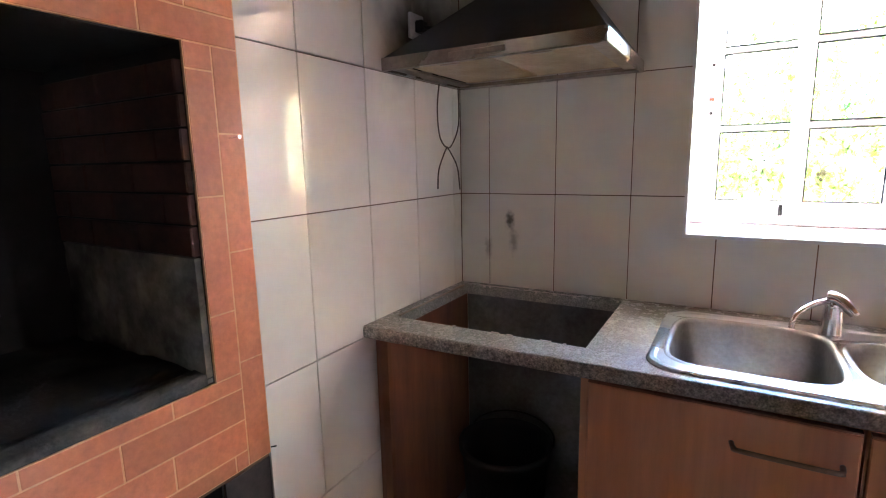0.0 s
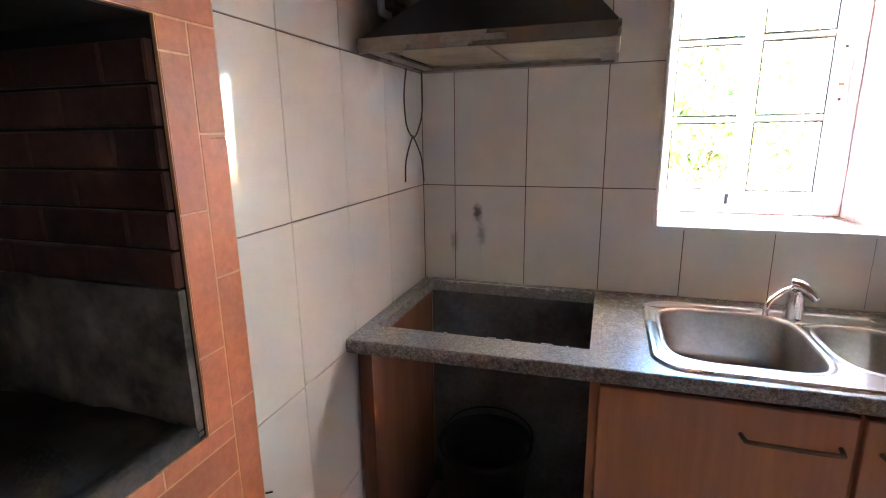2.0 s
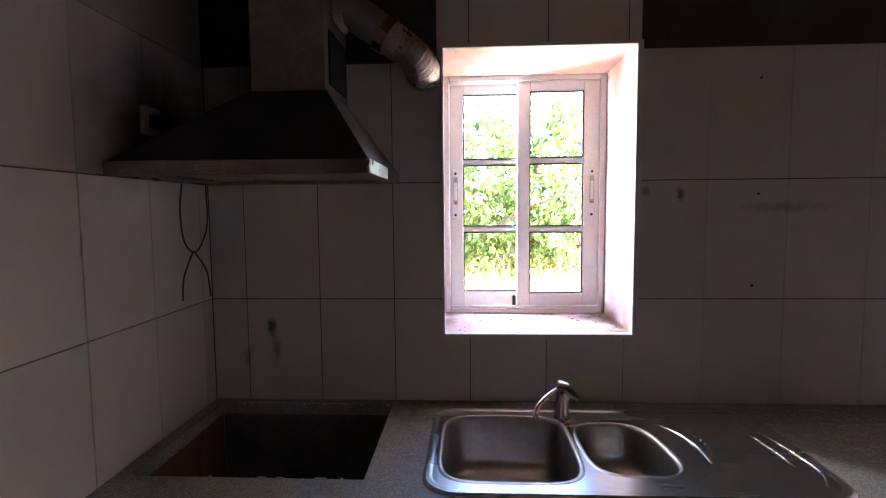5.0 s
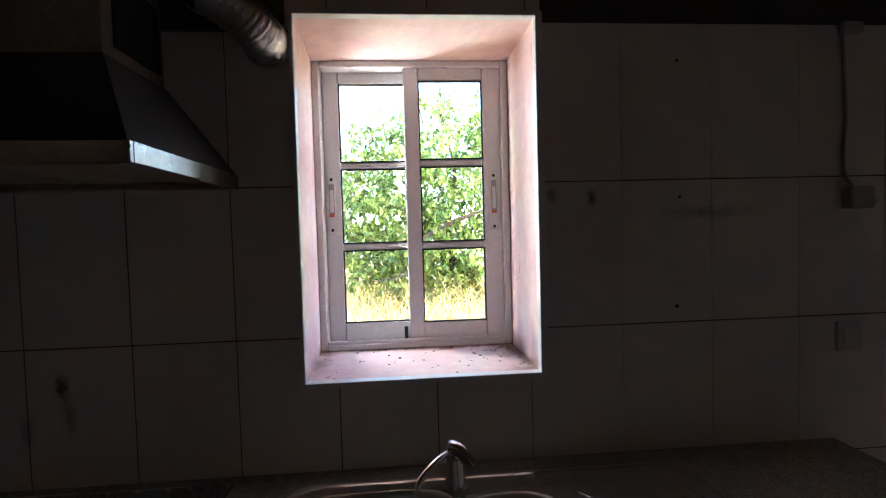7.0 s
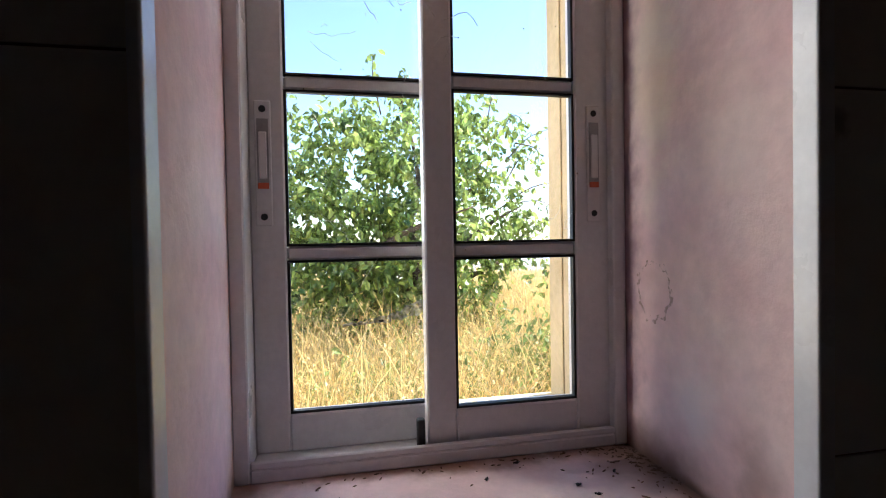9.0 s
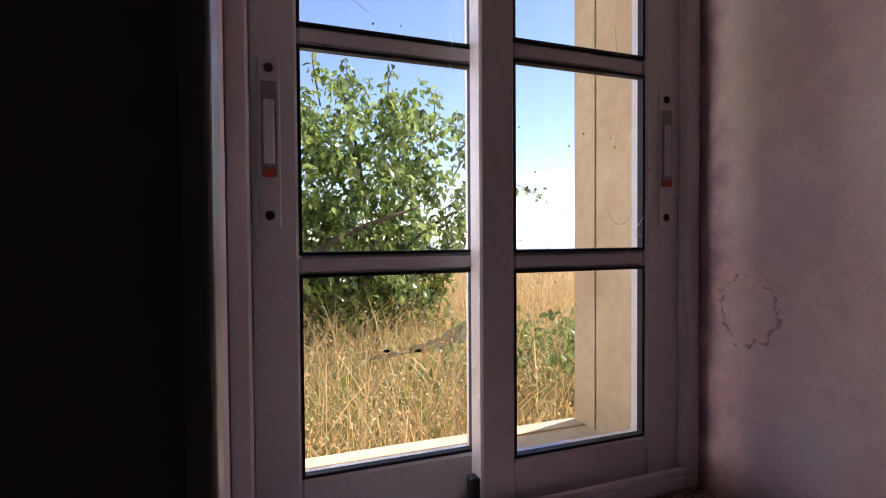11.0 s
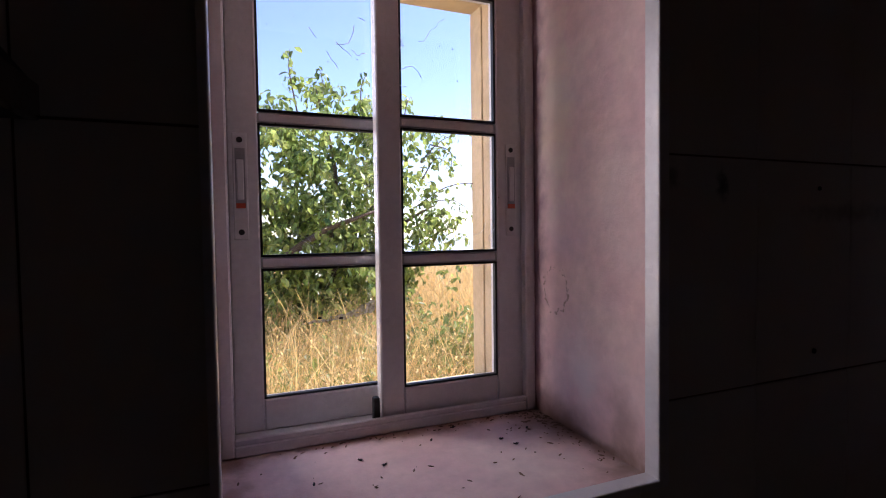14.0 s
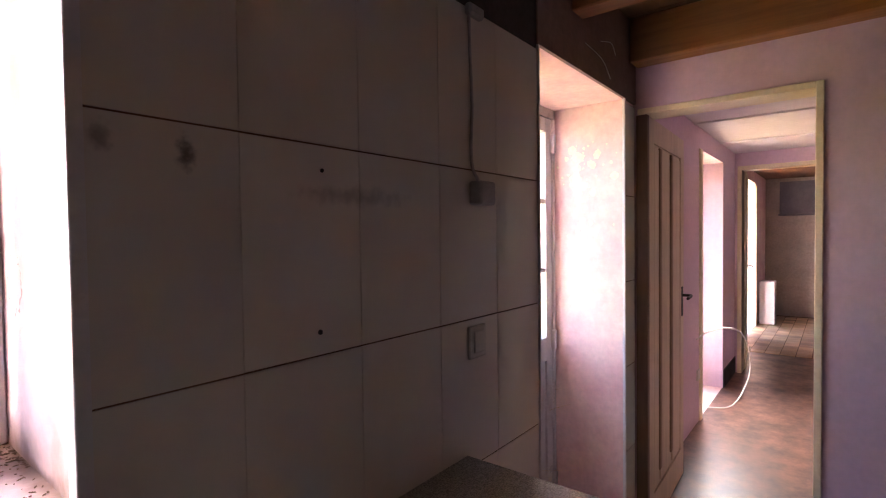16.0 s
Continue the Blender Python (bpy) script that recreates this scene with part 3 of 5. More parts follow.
PANEL = (-0.475, 0.742, 0.716, 1.737)
for i in range(len(Y_JOINTS) - 1):
    for j in range(len(Z_JOINTS) - 1):
        a, b, c, d = Y_JOINTS[i], Y_JOINTS[i + 1], Z_JOINTS[j], Z_JOINTS[j + 1]
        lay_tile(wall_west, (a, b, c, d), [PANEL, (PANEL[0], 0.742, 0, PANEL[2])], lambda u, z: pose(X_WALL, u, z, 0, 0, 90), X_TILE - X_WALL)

# ---- joists ----
def joist(x0, x1, z0):
    ob = part("ceiling_joist", boxes((x0, x1, -3.2, Y_WALL - 0.015, z0, CEIL - 0.012), bev=0.006), M_BEAM)
    return tagged(ob, "honey brown sawn timber ceiling joist", "ceiling joist", "kitchen ceiling joists", "structure")


for k in range(5):
    joist(-0.47 + 0.6 * k, -0.38 + 0.6 * k, 2.243)
joist(2.545, 2.655, 2.226)

# plaster of the splayed left reveal
bm = bmesh.new()
rev = [[bm.verts.new((x, y, z)) for x, y in ((WIN[0] + 0.0, Y_WALL), (WL, Y_WALL), (WIN[0] + 0.001, 2.0445))] for z in (WIN[2], WIN[3])]
bm.faces.new(rev[0][::-1])
bm.faces.new(rev[1])
for k in range(3):
    bm.faces.new((rev[0][k], rev[0][(k + 1) % 3], rev[1][(k + 1) % 3], rev[1][k]))
structure("trim_reveal", bm, M_PINK_REVEAL, "splayed pink plaster of the window reveal", "reveal")

# ---- window ----
window = thing("window_1", "white aluminium sliding window with cobwebbed glazing bars", "window", (0.174, 2.09, WIN[2]), kind="structure")


def local(ob, *bs, bev=0.0):
    p = ob.location
    return boxes(*[(b[0] - p.x, b[1] - p.x, b[2] - p.y, b[3] - p.y, b[4] - p.z, b[5] - p.z) for b in bs], bev=bev)


F = 0.023
part("window_frame", local(window, (WIN[0], WIN[0] + F, 2.045, 2.145, WIN[2], WIN[3]), (WIN[1] - F, WIN[1], 2.045, 2.145, WIN[2], WIN[3]),
     (WIN[0] + F, WIN[1] - F, 2.045, 2.145, WIN[2], WIN[2] + 0.02), (WIN[0] + F, WIN[1] - F, 2.045, 2.145, WIN[3] - 0.02, WIN[3]),
     (WIN[0] + F, WIN[1] - F, 2.045, 2.052, WIN[2] + 0.02, WIN[2] + 0.032), bev=0.0025), M_ALU, window)


def sash(x0, x1, gx0, gx1, y0, y1, hx):
    z0, z1, g0, g1 = 1.166, 2.050, 1.225, 2.007
    s = part("sash", local(window, (x0, gx0, y0, y1, z0, z1), (gx1, x1, y0, y1, z0, z1), (gx0, gx1, y0, y1, z0, g0), (gx0, gx1, y0, y1, g1, z1), bev=0.003), M_ALU, window)
    yc = (y0 + y1) / 2
    bars = [1.743, 1.477]
    for zb in bars:
        part("glazing_bar", local(window, (gx0, gx1, y0 + 0.004, y1 - 0.004, zb - 0.011, zb + 0.011), bev=0.004), M_ALU, s)
    edges = [g0, bars[1] - 0.011, bars[1] + 0.011, bars[0] - 0.011, bars[0] + 0.011, g1]
    for k in range(3):
        a, b = edges[2 * k], edges[2 * k + 1]
        p = part("pane", local(window, (gx0, gx1, yc - 0.002, yc + 0.002, a, b)), M_PANE, s)
        p.visible_shadow = False
        q = 0.004
        part("gasket", local(window, (gx0, gx0 + q, y0 + 0.003, yc - 0.003, a, b), (gx1 - q, gx1, y0 + 0.003, yc - 0.003, a, b),
                             (gx0 + q, gx1 - q, y0 + 0.003, yc - 0.003, a, a + q), (gx0 + q, gx1 - q, y0 + 0.003, yc - 0.003, b - q, b)), M_RUBBER, s, "black rubber glazing seal")
    # flush pull with two screw holes
    part("pull_plate", local(window, (hx - 0.0125, hx + 0.0125, y0 - 0.003, y0 + 0.0005, 1.520, 1.712), bev=0.0015), M_ALU, s)
    # Raised grey plate stands in for the shadow inside the pull's recess.
    part("pull_recess_shade", local(window, (hx - 0.0085, hx + 0.0085, y0 - 0.0042, y0 - 0.0032, 1.582, 1.684)), M_PULL_SHADE, s, "grey plate painting the shade in the finger pull's recess")
    part("pull_slider", local(window, (hx - 0.0060, hx + 0.0060, y0 - 0.0070, y0 - 0.0043, 1.592, 1.664), bev=0.0015), M_ALU, s)
    part("latch_mark", local(window, (hx - 0.0080, hx + 0.0080, y0 - 0.0052, y0 - 0.0032, 1.577, 1.586)), M_RED, s, "small red plastic latch mark")
    for zz in (1.534, 1.699):
        bm = cyl(bmesh.new(), (hx - window.location.x, y0 - 0.0034 - window.location.y, zz - window.location.z), (hx - window.location.x, y0 - 0.004 - window.location.y, zz - window.location.z), 0.0052, n=14)
        part("screw_hole", bm, M_RUBBER, s)
    return s


sash(-0.124, 0.185, -0.071, 0.150, 2.102, 2.135, -0.102)
sash(0.140, 0.456, 0.187, 0.394, 2.062, 2.095, 0.426)
part("sash_stop", local(window, (0.122, 0.134, 2.052, 2.068, 1.168, 1.216), bev=0.002), M_RUBBER, window, "black rubber sash stop")

# tile trim round the opening: an edge profile with a short return into the reveal
def edge_profile(out, r=0.003, front=1.701, deep=1.730, n=4):
    """Points (away from the opening, y) of an L-shaped edge with a small rounded nose."""
    arc = [(r - r * math.cos(0.5 * math.pi * k / n), front + r - r * math.sin(0.5 * math.pi * k / n)) for k in range(n + 1)]
    return [(0.004, deep), (0.0, deep)] + arc + [(out, front), (out, Y_WALL)]


bm = bmesh.new()
w0, w1, z0, z1 = WL + 0.0015, WIN[1] - 0.0015, WIN[2] + 0.0025, WIN[3] - 0.0015
rings = []
for (cx_, cz_), (sx_, sz_) in (((w0, z0), (-1, -1)), ((w1, z0), (1, -1)), ((w1, z1), (1, 1)), ((w0, z1), (-1, 1))):
    rx_, rz_ = (T + 0.0015 if sx_ < 0 else T_R + 0.0015), T + 0.0025
    rings.append([bm.verts.new((cx_ + sx_ * px_, yy_, cz_ + sz_ * pz_)) for (px_, yy_), (pz_, _) in zip(edge_profile(rx_), edge_profile(rz_))])
for k in range(4):
    for i in range(len(rings[0]) - 1):
        bm.faces.new((rings[k][i], rings[(k + 1) % 4][i], rings[(k + 1) % 4][i + 1], rings[k][i + 1]))
structure("trim_window", bm, M_WHITE, "white tile edging trim round the window opening", "trim")
bm = boxes((DOOR[0], DOOR[0] + 0.010, 1.709, Y_WALL, FLOOR, DOOR[3]), (DOOR[1] - 0.012, DOOR[1], 1.709, Y_WALL, FLOOR, DOOR[3]), bev=0.002)
structure("trim_door", bm, M_WHITE, "white tile edging trim round the outer door", "trim")
# outside surround
bm = bmesh.new()
for a, b, c, d in wall_boxes(WIN[0] - 0.16, WIN[1] + 0.16, WIN[2] - 0.14, WIN_OUT[3] + 0.18, [(WIN[0] + 0.012, WIN[1] - 0.006, WIN_OUT[2] + 0.010, WIN_OUT[3] - 0.005)]):
    box(bm, a, b, Y_OUT, Y_OUT + 0.004, c, d)
box(bm, WIN[0] + 0.007, WIN[0] + 0.018, 2.272, Y_OUT, WIN_OUT[2] + 0.024, WIN_OUT[3] - 0.012, bev=0.002)
box(bm, WIN[1] - 0.010, WIN[1] - 0.0065, 2.272, Y_OUT, WIN_OUT[2] + 0.024, WIN_OUT[3] - 0.012, bev=0.002)
structure("trim_outside", bm, M_CREAM_OUT, "cream painted masonry surround outside the window", "trim")
bm = boxes((WIN[0], WIN[0] + 0.006, 2.15, Y_OUT, WIN_OUT[2], WIN_OUT[3]), (WIN[1] - 0.006, WIN[1], 2.15, Y_OUT, WIN_OUT[2], WIN_OUT[3]),
           (WIN[0], WIN[1], 2.15, Y_OUT, WIN_OUT[3] - 0.006, WIN_OUT[3]))
for y0, y1, za, zb in ((2.147, 2.225, 1.159, 1.155), (2.225, 2.30, 1.151, 1.147), (2.30, Y_OUT + 0.012, 1.151, 1.146)):
    lo = [bm.verts.new((x, y, WIN_OUT[2] + 0.001)) for x, y in ((WIN[0] + 0.0065, y0), (WIN[1] - 0.0065, y0), (WIN[1] - 0.0065, y1), (WIN[0] + 0.0065, y1))]
    hi = [bm.verts.new((v.co.x, v.co.y, za if k < 2 else zb)) for k, v in enumerate(lo)]
    bm.faces.new(lo[::-1])
    bm.faces.new(hi)
    for k in range(4):
        bm.faces.new((lo[k], lo[(k + 1) % 4], hi[(k + 1) % 4], hi[k]))
structure("trim_jamb", bm, M_CREAM_OUT, "cream painted outer window jambs", "trim")

# ---- outer kitchen door ----
DY = 2.045
door_1 = thing("door_1", "white aluminium half-glazed outer door, closed", "door", (DOOR[0], DY, FLOOR), kind="structure")
part("door_frame", local(door_1, (DOOR[0], DOOR[0] + 0.03, DY, DY + 0.06, FLOOR, DOOR[3]), (DOOR[1] - 0.02, DOOR[1], DY, DY + 0.06, FLOOR, DOOR[3]), (DOOR[0], DOOR[1], DY, DY + 0.06, 2.02, DOOR[3]), bev=0.002), M_ALU, door_1)
ga, gb = DOOR[0] + 0.10, DOOR[1] - 0.075
part("door_leaf", local(door_1, (DOOR[0] + 0.03, ga, DY + .01, DY + .05, FLOOR + .01, 2.02), (gb, DOOR[1] - .02, DY + .01, DY + .05, FLOOR + .01, 2.02), (ga, gb, DY + .01, DY + .05, 1.955, 2.02),
     (ga, gb, DY + .01, DY + .05, FLOOR + .01, 0.17), (ga, gb, DY + .01, DY + .05, 0.88, 0.99), bev=0.002), M_ALU, door_1)
part("lower_panel", local(door_1, (ga, gb, DY + .022, DY + .038, 0.17, 0.88)), M_WHITE, door_1)
for zb in (1.31, 1.632):
    part("glazing_bar", local(door_1, (ga, gb, DY + .015, DY + .045, zb - .011, zb + .011), bev=0.003), M_ALU, door_1)
for a, b in ((0.99, 1.299), (1.321, 1.621), (1.643, 1.955)):
    p = part("pane", local(door_1, (ga, gb, DY + .028, DY + .032, a, b)), M_PANE_DUSTY_TINT, door_1)
for zz in (0.93, 1.86, 0.25):
    part("hinge", local(door_1, (DOOR[1] - .034, DOOR[1] - .012, DY - .012, DY + .01, zz, zz + .09), bev=0.003), M_ALU, door_1)
structure("trim_threshold", boxes((DOOR[0], DOOR[1], Y_WALL - 0.007, DY, FLOOR - 0.02, FLOOR)), M_FLOOR, "worn door threshold", "threshold")

# ---- fireplace ----
fire = thing("fireplace", "open fireplace faced with orange painted bricks, sooty inside", "fireplace", (X_WALL, 0.13, FLOOR))
fl = fire.location


def fbox(*bs, bev=0.0):
    return local(fire, *bs, bev=bev)


bm = bmesh.new()
rings = [[bm.verts.new((x - fl.x, y - fl.y, z - fl.z)) for y, z in ((q[0], q[2]), (q[1], q[2]), (q[1], q[3]), (q[0], q[3]))] for x in (X_WALL, X_WALL + 0.0064) for q in (PANEL, FIRE)]
for k in range(4):
    n_ = (k + 1) % 4
    bm.faces.new((rings[2][k], rings[2][n_], rings[3][n_], rings[3][k]))
    bm.faces.new((rings[0][n_], rings[0][k], rings[1][k], rings[1][n_]))
    bm.faces.new((rings[0][k], rings[0][n_], rings[2][n_], rings[2][k]))
    bm.faces.new((rings[1][n_], rings[1][k], rings[3][k], rings[3][n_]))
facing = part("facing", bm, M_BRICK_JOINT, fire, "thin pale orange mortar joints")
D_B = 0.0072


def face_brick(y0, y1, z0, z1):
    g = 0.0013
    slab("brick", facing, pose(0, (y0 + y1) / 2 - fl.y, (z0 + z1) / 2 - fl.z, 0, 0, 90), y1 - y0 - 2 * g, z1 - z0 - 2 * g, D_B, 0.0012, M_BRICK)


def run(a0, a1, pitch, first):
    cuts, v = [a0], a0 + first
    while v < a1 - 0.03:
        cuts.append(v)
        v += pitch
    return list(zip(cuts, cuts[1:] + [a1]))


cw = (PANEL[1] - FIRE[1]) / 2
for col, first in ((0, 0.142), (1, 0.245)):
    for side in (0, 1):
        y0 = FIRE[1] + col * cw if side == 0 else FIRE[0] - (col + 1) * cw
        for a, b in run(FIRE[2] if col == 0 else PANEL[2], FIRE[3], 0.2435, first):
            face_brick(y0, y0 + cw, a, b)
LOW = (PANEL[2], 0.756, 0.829, 0.902, FIRE[2])
for row in range(4):
    for a, b in run(PANEL[0] + cw, FIRE[1] + cw, 0.2435, (0.09, 0.20, 0.11, 0.21)[row]):
        face_brick(a, b, LOW[row], LOW[row + 1])
for a, b in run(PANEL[2], FIRE[2], 0.225, 0.225):
    face_brick(PANEL[0], PANEL[0] + cw, a, b)
for row in range(2):
    h = (PANEL[3] - FIRE[3]) / 2
    for a, b in run(PANEL[0], PANEL[1], 0.225, (0.12, 0.21)[row]):
        face_brick(a, b, FIRE[3] + row * h, FIRE[3] + (row + 1) * h)
# inside: brick courses on the side, ash-grey render below, soot on the back
side = part("side_wall", fbox((-1.47, X_WALL, FIRE[1] + 0.0, FIRE[1] + 0.004, FIRE[2], FIRE[3])), M_SOOT, fire)
for row in range(6):
    z0 = 1.207 + row * 0.0632
    for k in range(5):
        x1 = X_WALL - 0.003 - (k - 1) * 0.19 - (0.09 if row % 2 else 0)
        x0 = max(x1 - 0.185, -1.465)
        x1 = min(x1, X_WALL - 0.003)
        if x1 - x0 > 0.03:
            slab("brick", side, pose((x0 + x1) / 2 - fl.x, FIRE[1] - fl.y, z0 + 0.0295 - fl.z), x1 - x0, 0.0585, 0.012 + 0.004 * random.random(), 0.003, M_SOOT_BRICK)
bm = bmesh.new()
edge = [(X_WALL - 0.003, 1.203)]
for i in range(15):
    u = i / 14
    edge.append((-1.452 + 0.015 * noise.noise(Vector((u * 9, 3.3, 0))), 1.205 - 0.265 * u))
edge.append((X_WALL - 0.003, 0.940))
vs = [[bm.verts.new((x - fl.x, y - fl.y, z - fl.z)) for x, z in edge] for y in (FIRE[1] - 0.014, FIRE[1])]
bm.faces.new(vs[0])
bm.faces.new(vs[1][::-1])
for k in range(len(edge)):
    q = (k + 1) % len(edge)
    bm.faces.new((vs[0][k], vs[1][k], vs[1][q], vs[0][q]))
part("ash_render", bm, M_ASH, fire, "ash-grey render patch")
bm = bmesh.new()
lip = []
for i in range(41):
    y = FIRE[0] + 0.004 + (FIRE[1] - FIRE[0] - 0.02) * i / 40
    j = [0.006 * noise.noise(Vector((y * 14, k * 2.1, 0))) for k in range(4)]
    lip.append([bm.verts.new((x - fl.x, y - fl.y, z - fl.z)) for x, z in ((X_WALL + 0.002, FIRE[2] - 0.002), (X_WALL + 0.001, FIRE[2] + 0.022 + j[0]), (X_WALL - 0.018, FIRE[2] + 0.027 + j[1]), (X_WALL - 0.042 + 2 * j[3], FIRE[2] + 0.026 + j[2]), (X_WALL - 0.06, FIRE[2] + 0.002))])
for a, b in zip(lip, lip[1:]):
    for k in range(4):
        bm.faces.new((a[k], a[k + 1], b[k + 1], b[k]))
part("hearth_lip", bm, M_LIP, fire, "rough grey concrete hearth edge", smooth=True)
part("other_side", fbox((-1.47, X_WALL, FIRE[0] - 0.004, FIRE[0] + 0.004, FIRE[2], FIRE[3])), M_SOOT_BRICK, fire)
part("fireback", fbox((-1.47, -1.462, FIRE[0], FIRE[1], FIRE[2], FIRE[3])), M_SOOT, fire)
part("smoke_hood", fbox((-1.47, X_WALL, FIRE[0], FIRE[1], FIRE[3] - 0.003, FIRE[3] + 0.003)), M_SOOT, fire)
bm = bmesh.new()
bmesh.ops.create_grid(bm, x_segments=18, y_segments=24, size=0.5, matrix=Matrix.Translation(((-1.47 + X_WALL) / 2 - fl.x, (FIRE[0] + FIRE[1]) / 2 - fl.y, FIRE[2] + 0.022 - fl.z)) @ Matrix.Diagonal((0.548, FIRE[1] - FIRE[0], 1, 1)))
for v in bm.verts:
    v.co.z += 0.012 * noise.noise(v.co * 9) + 0.005 * noise.noise(v.co * 31) - (0.012 if v.co.x > -0.03 else 0)
part("hearth", bm, M_CONCRETE, fire, "rough ashy concrete hearth", smooth=True)
part("lower_recess", fbox((-1.469, X_WALL - 0.002, VOID[0] + 0.001, VOID[0] + 0.006, FLOOR, VOID[3] - 0.001), (-1.469, X_WALL - 0.002, VOID[1] - 0.006, VOID[1] - 0.001, FLOOR, VOID[3] - 0.001),
     (-1.469, -1.46, VOID[0] + .006, VOID[1] - .006, FLOOR, VOID[3] - 0.001)), M_SOOT, fire)
part("lower_pier", fbox((X_WALL, X_WALL + 0.004, VOID[1], 0.740, FLOOR, VOID[3])), M_SMOKED, fire)
part("lower_pier", fbox((X_WALL, X_WALL + 0.004, PANEL[0], VOID[0], FLOOR, VOID[3])), M_SMOKED, fire)
nail = part("nail", cyl(cyl(bmesh.new(), (X_TILE, 0.706, 1.440), (X_TILE + 0.030, 0.706, 1.441), 0.0016, n=8), (X_TILE + 0.030, 0.706, 1.441), (X_TILE + 0.033, 0.706, 1.441), 0.004, n=10), M_CHROME)
tagged(nail, "steel nail sticking out of the brick fireplace", "nail")
nail = part("nail", cyl(bmesh.new(), (X_TILE, 0.745, 0.728), (X_TILE + 0.016, 0.745, 0.735), 0.002, n=8), M_IRON)
tagged(nail, "small bent rusty nail beside the fireplace bricks", "nail")

# ---- worktop, cabinets and sink ----
ZC = 0.920
X_END = 1.300


def front_y(x):
    return 1.100 + 0.028 * (x - X_TILE)


HOLE = (-0.872, -0.303, 1.213, 1.672)
SINK = (-0.163, 0.812, 1.150, 1.640)
bm = bmesh.new()
xs = sorted([X_TILE + 0.002, HOLE[0], HOLE[1], SINK[0] + 0.03, SINK[1] - 0.03, X_END])
for a, b in zip(xs, xs[1:]):
    hole = HOLE if a == HOLE[0] else (SINK[0], SINK[1], SINK[2] + 0.03, SINK[3] - 0.03) if a == SINK[0] + 0.03 else None
    bands = [(None, Y_TILE - 0.002)] if not hole else [(None, hole[2]), (hole[3], Y_TILE - 0.002)]
    for lo, hi in bands:
        vs = []
        for z in (ZC - 0.036, ZC):
            vs.append([bm.verts.new((x, y if y is not None else front_y(x), z)) for x, y in ((a, lo), (b, lo), (b, hi), (a, hi))])
        bm.faces.new(vs[0][::-1])
        bm.faces.new(vs[1])
        for k in range(4):
            bm.faces.new((vs[0][k], vs[0][(k + 1) % 4], vs[1][(k + 1) % 4], vs[1][k]))
bmesh.ops.remove_doubles(bm, verts=bm.verts, dist=0.0002)
worktop = part("worktop", bm, M_GRANITE)
tagged(worktop, "grey speckled terrazzo worktop with an empty hob cut-out", "worktop")
bm = bmesh.new()
n_e = 90
rows_v = []
for i in range(n_e + 1):
    x = X_TILE + 0.003 + (X_END - X_TILE - 0.003) * i / n_e
    jag = 0.0022 * noise.noise(Vector((x * 40, 0, 0)))
    rows_v.append([bm.verts.new((x, front_y(x) + dy - (jag if dy < 0 else 0), z + (jag if k == 1 else 0))) for k, (dy, z) in enumerate(((0.004, ZC + 0.0004), (-0.003, ZC - 0.001), (-0.006, ZC - 0.008), (-0.006, ZC - 0.030), (-0.002, ZC - 0.036), (0.006, ZC - 0.037)))])
for r0, r1 in zip(rows_v, rows_v[1:]):
    for k in range(5):
        bm.faces.new((r0[k], r0[k + 1], r1[k + 1], r1[k]))
part("front_edge", bm, M_ROUGH_EDGE, worktop, "rough unpolished terrazzo front edge", smooth=True)
bm = boxes((HOLE[0] - 0.006, HOLE[0] + 0.004, HOLE[2] + 0.01, HOLE[3] - 0.03, ZC + 0.0005, ZC + 0.004), bev=0.001)
part("metal_strip", bm, M_DULL_STEEL, worktop, "thin rusty metal strip along the cut-out")
bm = boxes((HOLE[0] + 0.05, HOLE[0] + 0.21, HOLE[3] + 0.001, HOLE[3] + 0.007, ZC + 0.0004, ZC + 0.003), (HOLE[0] + 0.23, HOLE[1] - 0.12, HOLE[3] + 0.001, HOLE[3] + 0.005, ZC + 0.0004, ZC + 0.002), bev=0.0008)
part("sealant_strip", bm, M_PLASTIC, worktop, "dried white sealant along the cut-out")
bm = bmesh.new()
for k in range(14):
    x = HOLE[0] + 0.02 + (HOLE[1] - HOLE[0] - 0.03) * random.random()
    y = random.choice((HOLE[2] + 0.001, HOLE[3] - 0.001))
    s = 0.003 + 0.006 * random.random()
    box(bm, x - s, x + s, y - 0.003, y + 0.003, ZC - 0.004, ZC + 0.0015)
tagged(part("chipped_edge", bm, M_PLASTIC, worktop, "white chipped plaster crumbs at the cut-out"), kind="stuff")


def rounded_rect(x0, x1, y0, y1, r, n=8):
    out = []
    for cx, cy, a0 in ((x1 - r, y1 - r, 0), (x0 + r, y1 - r, 90), (x0 + r, y0 + r, 180), (x1 - r, y0 + r, 270)):
        for k in range(n + 1):
            a = radians(a0 + 90 * k / n)
            out.append((cx + r * math.cos(a), cy + r * math.sin(a)))
    return out


def loft(bm, loops, close=True):
    vs = [[bm.verts.new(p) for p in loop] for loop in loops]
    n = len(vs[0])
    for a, b in zip(vs, vs[1:]):
        for k in range(n):
            bm.faces.new((a[k], a[(k + 1) % n], b[(k + 1) % n], b[k]))
    if close:
        bm.faces.new(vs[-1])
    return vs


sink = thing("sink", "stainless steel sink with two bowls and a drainer", "sink", (0.33, 1.395, ZC))
sl = sink.location


